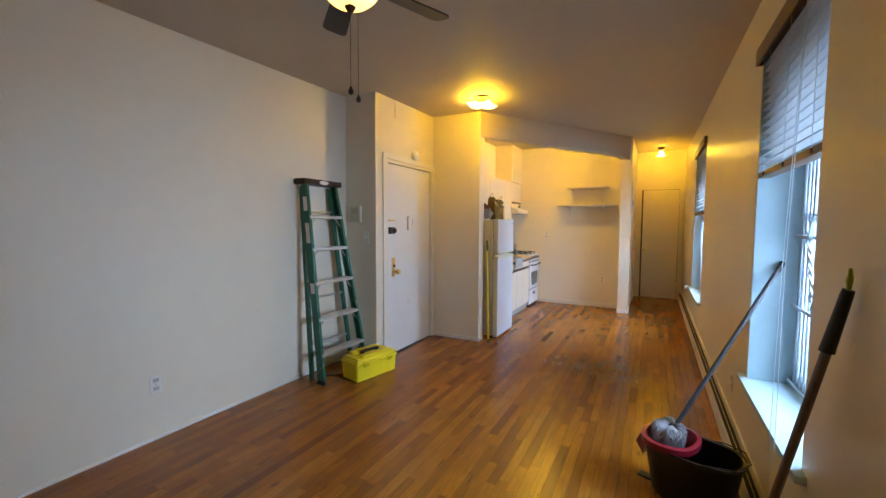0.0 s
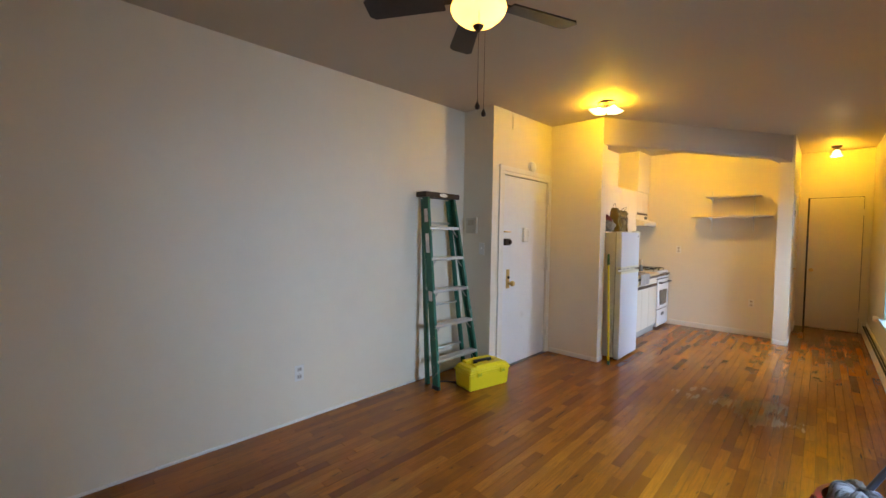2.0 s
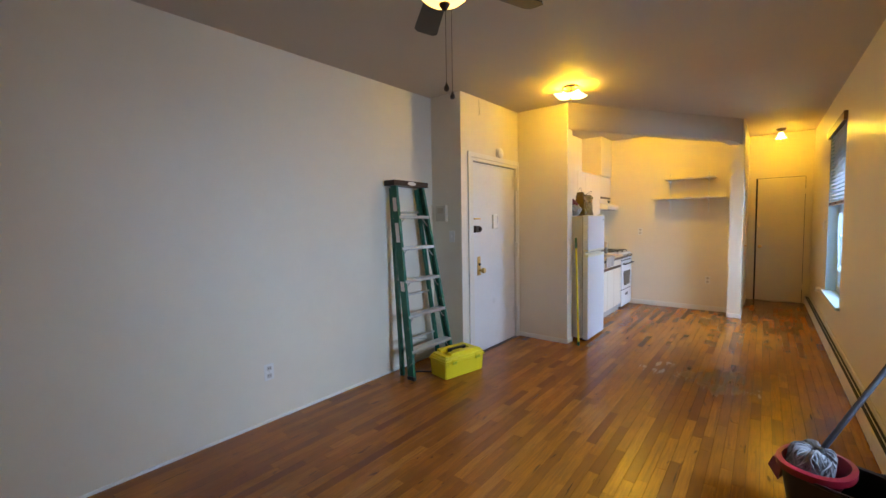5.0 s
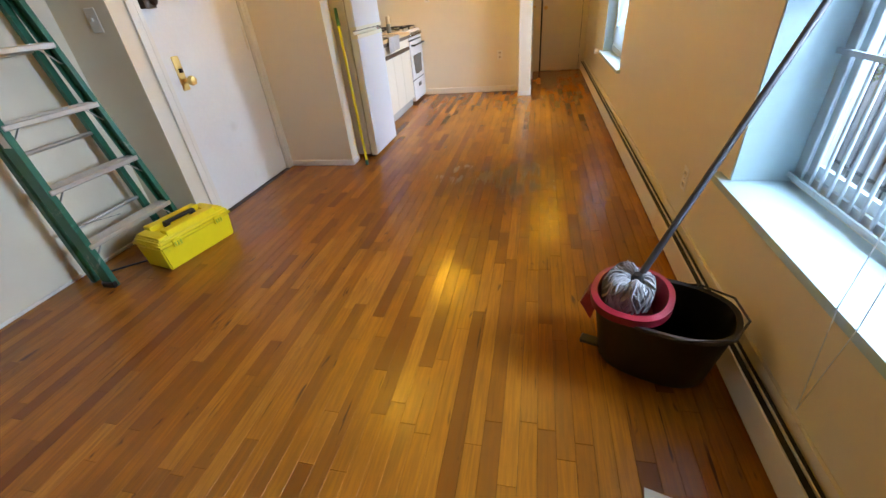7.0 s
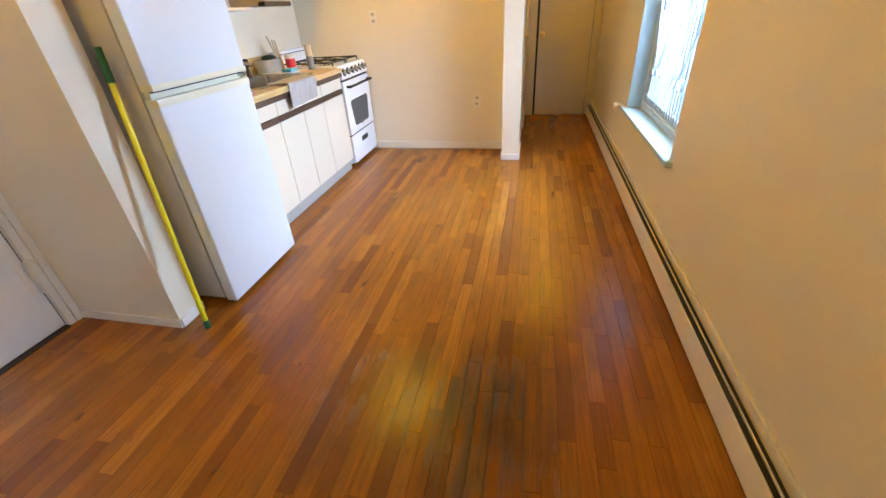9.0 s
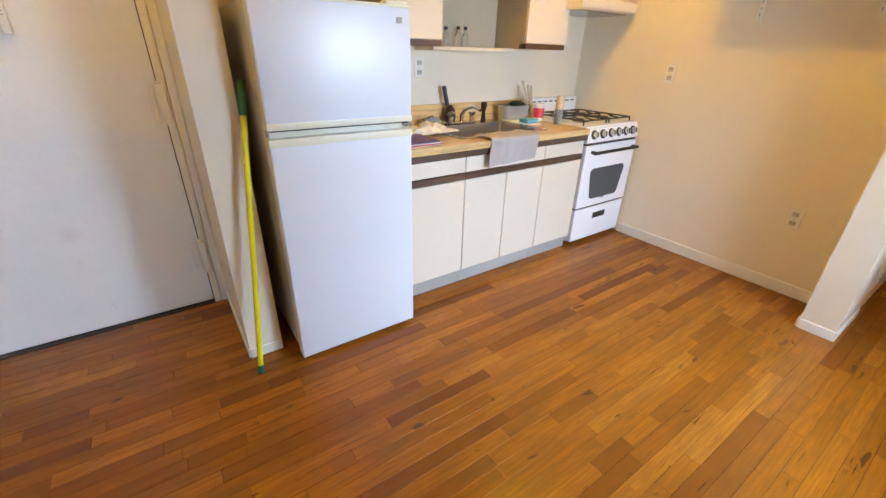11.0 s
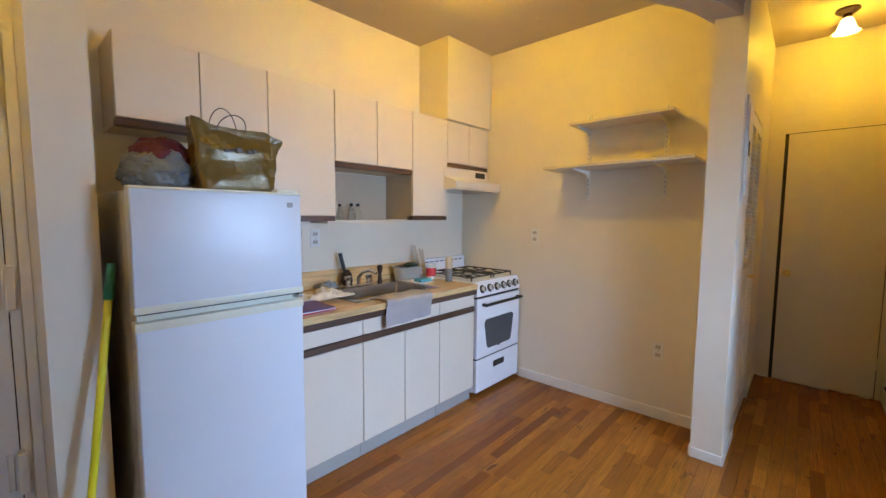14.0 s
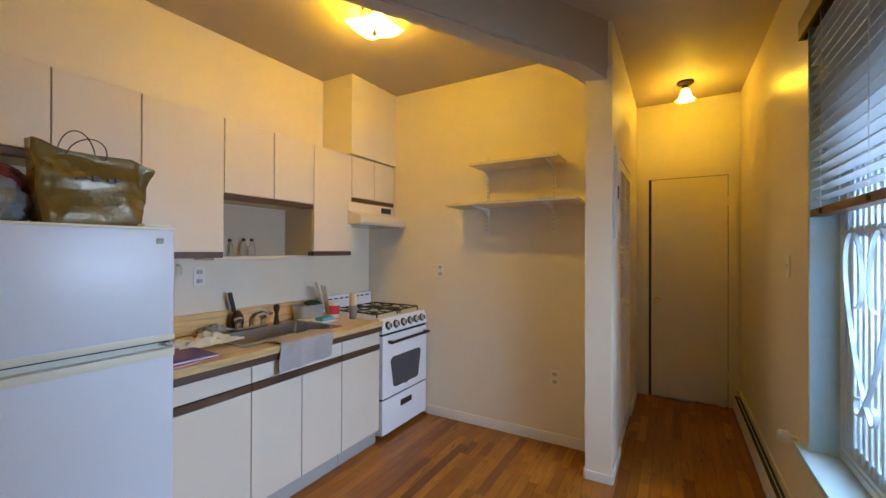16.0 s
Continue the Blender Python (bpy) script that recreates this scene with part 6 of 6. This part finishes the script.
part("cup", lathe([(0.036, 0.001), (0.041, 0.115), (0.043, 0.118), (0.003, 0.118)], n=24), PLATE, t, local=True)
part("print_band", lathe([(0.0382, 0.025), (0.0402, 0.09), (0.0395, 0.09)], n=24), CUPRED, t, "red printed band", local=True)
t = thing("wooden_sticks", (-2.34, 7.31, TOPZ), "worn wooden utensils leaning in the tub", "utensils")
for a, b in (((-2.27, 7.345, TOPZ + 0.01), (-2.29, 7.245, TOPZ + 0.265)), ((-2.275, 7.35, TOPZ + 0.01), (-2.29, 7.305, TOPZ + 0.235)), ((-2.26, 7.352, TOPZ + 0.01), (-2.28, 7.325, TOPZ + 0.23))):
    part("stick", beam(a, b, 0.006, 0.018), CARCASS, t)
t = thing("cardboard_tube", (-2.00, 7.335, TOPZ), "upright kraft and plastic tube on the worktop", "tube")
part("wrap", lathe([(0.027, 0.001), (0.0275, 0.10), (0.003, 0.10)], n=24), PLASTICBAG, t, local=True)
part("core", lathe([(0.0268, 0.10), (0.0268, 0.185), (0.022, 0.185), (0.022, 0.10)], n=24), CARDBOARD, t, "kraft cardboard core", local=True)
solid("sponge", block(-2.13, -2.05, 7.09, 7.20, TOPZ + 0.010, TOPZ + 0.034, 0.008, 2), BLUERAG, "blue sponge on a white cutting sheet", "sponge")
solid("cutting_sheet", block(-2.30, -2.04, 7.08, 7.22, TOPZ + 0.001, TOPZ + 0.009, 0.003), PLATE, "white plastic cutting sheet beside the sink", "cutting board")

# ---- outside the windows ----
solid("ground", prism([(1.2, -400), (800, -400), (800, 400), (1.2, 400)], -1.3, -1.2), CONCRETE, "grey concrete yard and street outside", "ground", kind="structure", smooth=None)
t = thing("neighbour_house", (11, 5, -1.2), "pale stucco house across the yard with dark windows", "house")
part("wall", block(11, 16, -16, 26, -1.2, 8.5), BRICKFAR, t, smooth=None)
part("roof", block(10.7, 16.3, -16.3, 26.3, 8.5, 8.8), CONCRETE, t, smooth=None)
for i in range(12):
    for z in (0.4, 3.6, 6.2):
        wv = part("window", block(10.93, 11.02, -14.5 + 3.3 * i, -13.2 + 3.3 * i, z, z + 1.6), VINYL, t, smooth=None)
        part("pane", block(10.91, 10.93, -14.42 + 3.3 * i, -13.28 + 3.3 * i, z + 0.08, z + 1.52), OVENGLASS, wv, smooth=None)
t = thing("iron_fence", (3.6, 6, -1.2), "dark iron railing along the yard", "fence")
for z in (-1.0, 0.15):
    part("rail", block(3.58, 3.61, -3, 18, z, z + 0.03), IRON, t, smooth=None)
for i in range(70):
    part("picket", block(3.588, 3.602, -3 + 0.3 * i, -2.986 + 0.3 * i, -1.2, 0.25), IRON, t, smooth=None)


def tree(x, y, seed, label):
    rng = random.Random(seed)
    t = thing("tree", (x, y, -1.2), label, "tree", "street trees")
    part("trunk", tube(bmesh.new(), [(0, 0, 0), (0.05, 0.03, 1.0), (0.0, 0.1, 2.0), (0.1, 0.1, 3.2)], 0.13, 10, r_end=0.06), BARK, t, local=True)
    bm = bmesh.new()
    tips = []
    for k in range(11):
        a = rng.uniform(0, 6.28)
        z0 = rng.uniform(1.0, 3.0)
        ln = rng.uniform(0.8, 1.7)
        p = [(0.04, 0.05, z0), (math.cos(a) * ln * 0.5, math.sin(a) * ln * 0.5, z0 + 0.35), (math.cos(a) * ln, math.sin(a) * ln, z0 + 0.7)]
        tube(bm, p, 0.035, 6, r_end=0.008)
        tips += [p[1], p[2]]
    part("limbs", bm, BARK, t, local=True)
    bm = bmesh.new()
    for k in range(2600):
        c = rng.choice(tips)
        p = Vector(c) + Vector((rng.gauss(0, 0.36), rng.gauss(0, 0.36), rng.gauss(0, 0.34)))
        d = Vector((rng.uniform(-1, 1), rng.uniform(-1, 1), rng.uniform(-1, 1))).normalized()
        u = d.orthogonal().normalized() * rng.uniform(0.035, 0.065)
        v = d.cross(u)
        vs = [bm.verts.new(p + q) for q in (-u, v * 0.6 + u * 0.1, u, -v * 0.6 + u * 0.1)]
        bm.faces.new(vs)
    tagged(part("crown", bm, LEAF, t, local=True, smooth=None), kind="stuff")


tree(5.2, 6.6, 1, "young tree with yellow-green leaves beyond the railing")
tree(4.5, 8.1, 7, "low young tree with yellow-green leaves near the wall")
tree(6.0, 9.6, 2, "young tree with yellowing leaves by the fence")
tree(5.4, 12.8, 4, "slender tree with yellow-green leaves in the yard")


# ---- oak strips of the floor, laid lengthways, last ----
PITCH, GAP = 0.0572, 0.0010
LENGTHS = (0.19, 0.25, 0.32, 0.40, 0.50, 0.62, 0.78, 1.02)


def strip_points(w, l):
    c = 0.0004
    hw, hl = w / 2, l / 2
    lo = [(-hw, -hl, -0.012), (hw, -hl, -0.012), (hw, hl, -0.012), (-hw, hl, -0.012)]
    mid = [(x, y, -c) for x, y, _ in lo]
    up = [(math.copysign(hw - c, x), math.copysign(hl - c, y), 0.0) for x, y, _ in lo]
    return lo + mid + up


STRIP_FACES = [(0, 1, 5, 4), (1, 2, 6, 5), (2, 3, 7, 6), (3, 0, 4, 7), (4, 5, 9, 8), (5, 6, 10, 9), (6, 7, 11, 10), (7, 4, 8, 11), (8, 9, 10, 11)]
strip_mesh = {}
for l in LENGTHS:
    me = bpy.data.meshes.new("oak_strip")
    me.from_pydata(strip_points(PITCH - GAP, l - GAP), [], STRIP_FACES)
    me.materials.append(OAK)
    strip_mesh[l] = me
rng = random.Random(21)
rest_v, rest_f = [], []
made = 0
cols = int((XR - XL) / PITCH) + 1
for c in range(cols):
    x = XR - PITCH * (c + 0.5)
    y = YB - rng.uniform(0, T)
    while y < HALL_Y - 0.1:
        l = rng.choice([q for q in LENGTHS if y + q < HALL_Y + T] or LENGTHS[:1])
        yc = y + l / 2
        y += l
        hidden = (x < DOOR_X - 0.15 and yc > COL_Y + 0.7) or (x < PIL_X0 - 0.1 and yc > KY + 0.6) or (x < -2.0 and 5.9 < yc < 7.9)
        if hidden:
            continue
        z = rng.uniform(-0.0003, 0.0)
        near = -1.75 < x < 0.5 and 2.3 < yc < 6.9
        if near and made < 300:
            ob = new("oak_strip", strip_mesh[l])
            ob.parent = floor
            ob.location = (x, yc, z)
            made += 1
        else:
            n = len(rest_v)
            rest_v += [(px + x, py + yc, pz + z) for px, py, pz in strip_points(PITCH - GAP, l - GAP)]
            rest_f += [tuple(n + i for i in f) for f in STRIP_FACES]
me = bpy.data.meshes.new("oak_strips")
me.from_pydata(rest_v, [], rest_f)
me.materials.append(OAK_REST)
ob = new("oak_strips", me)
ob.parent = floor
tagged(ob, "honey oak strips of the rest of the floor", kind="stuff")
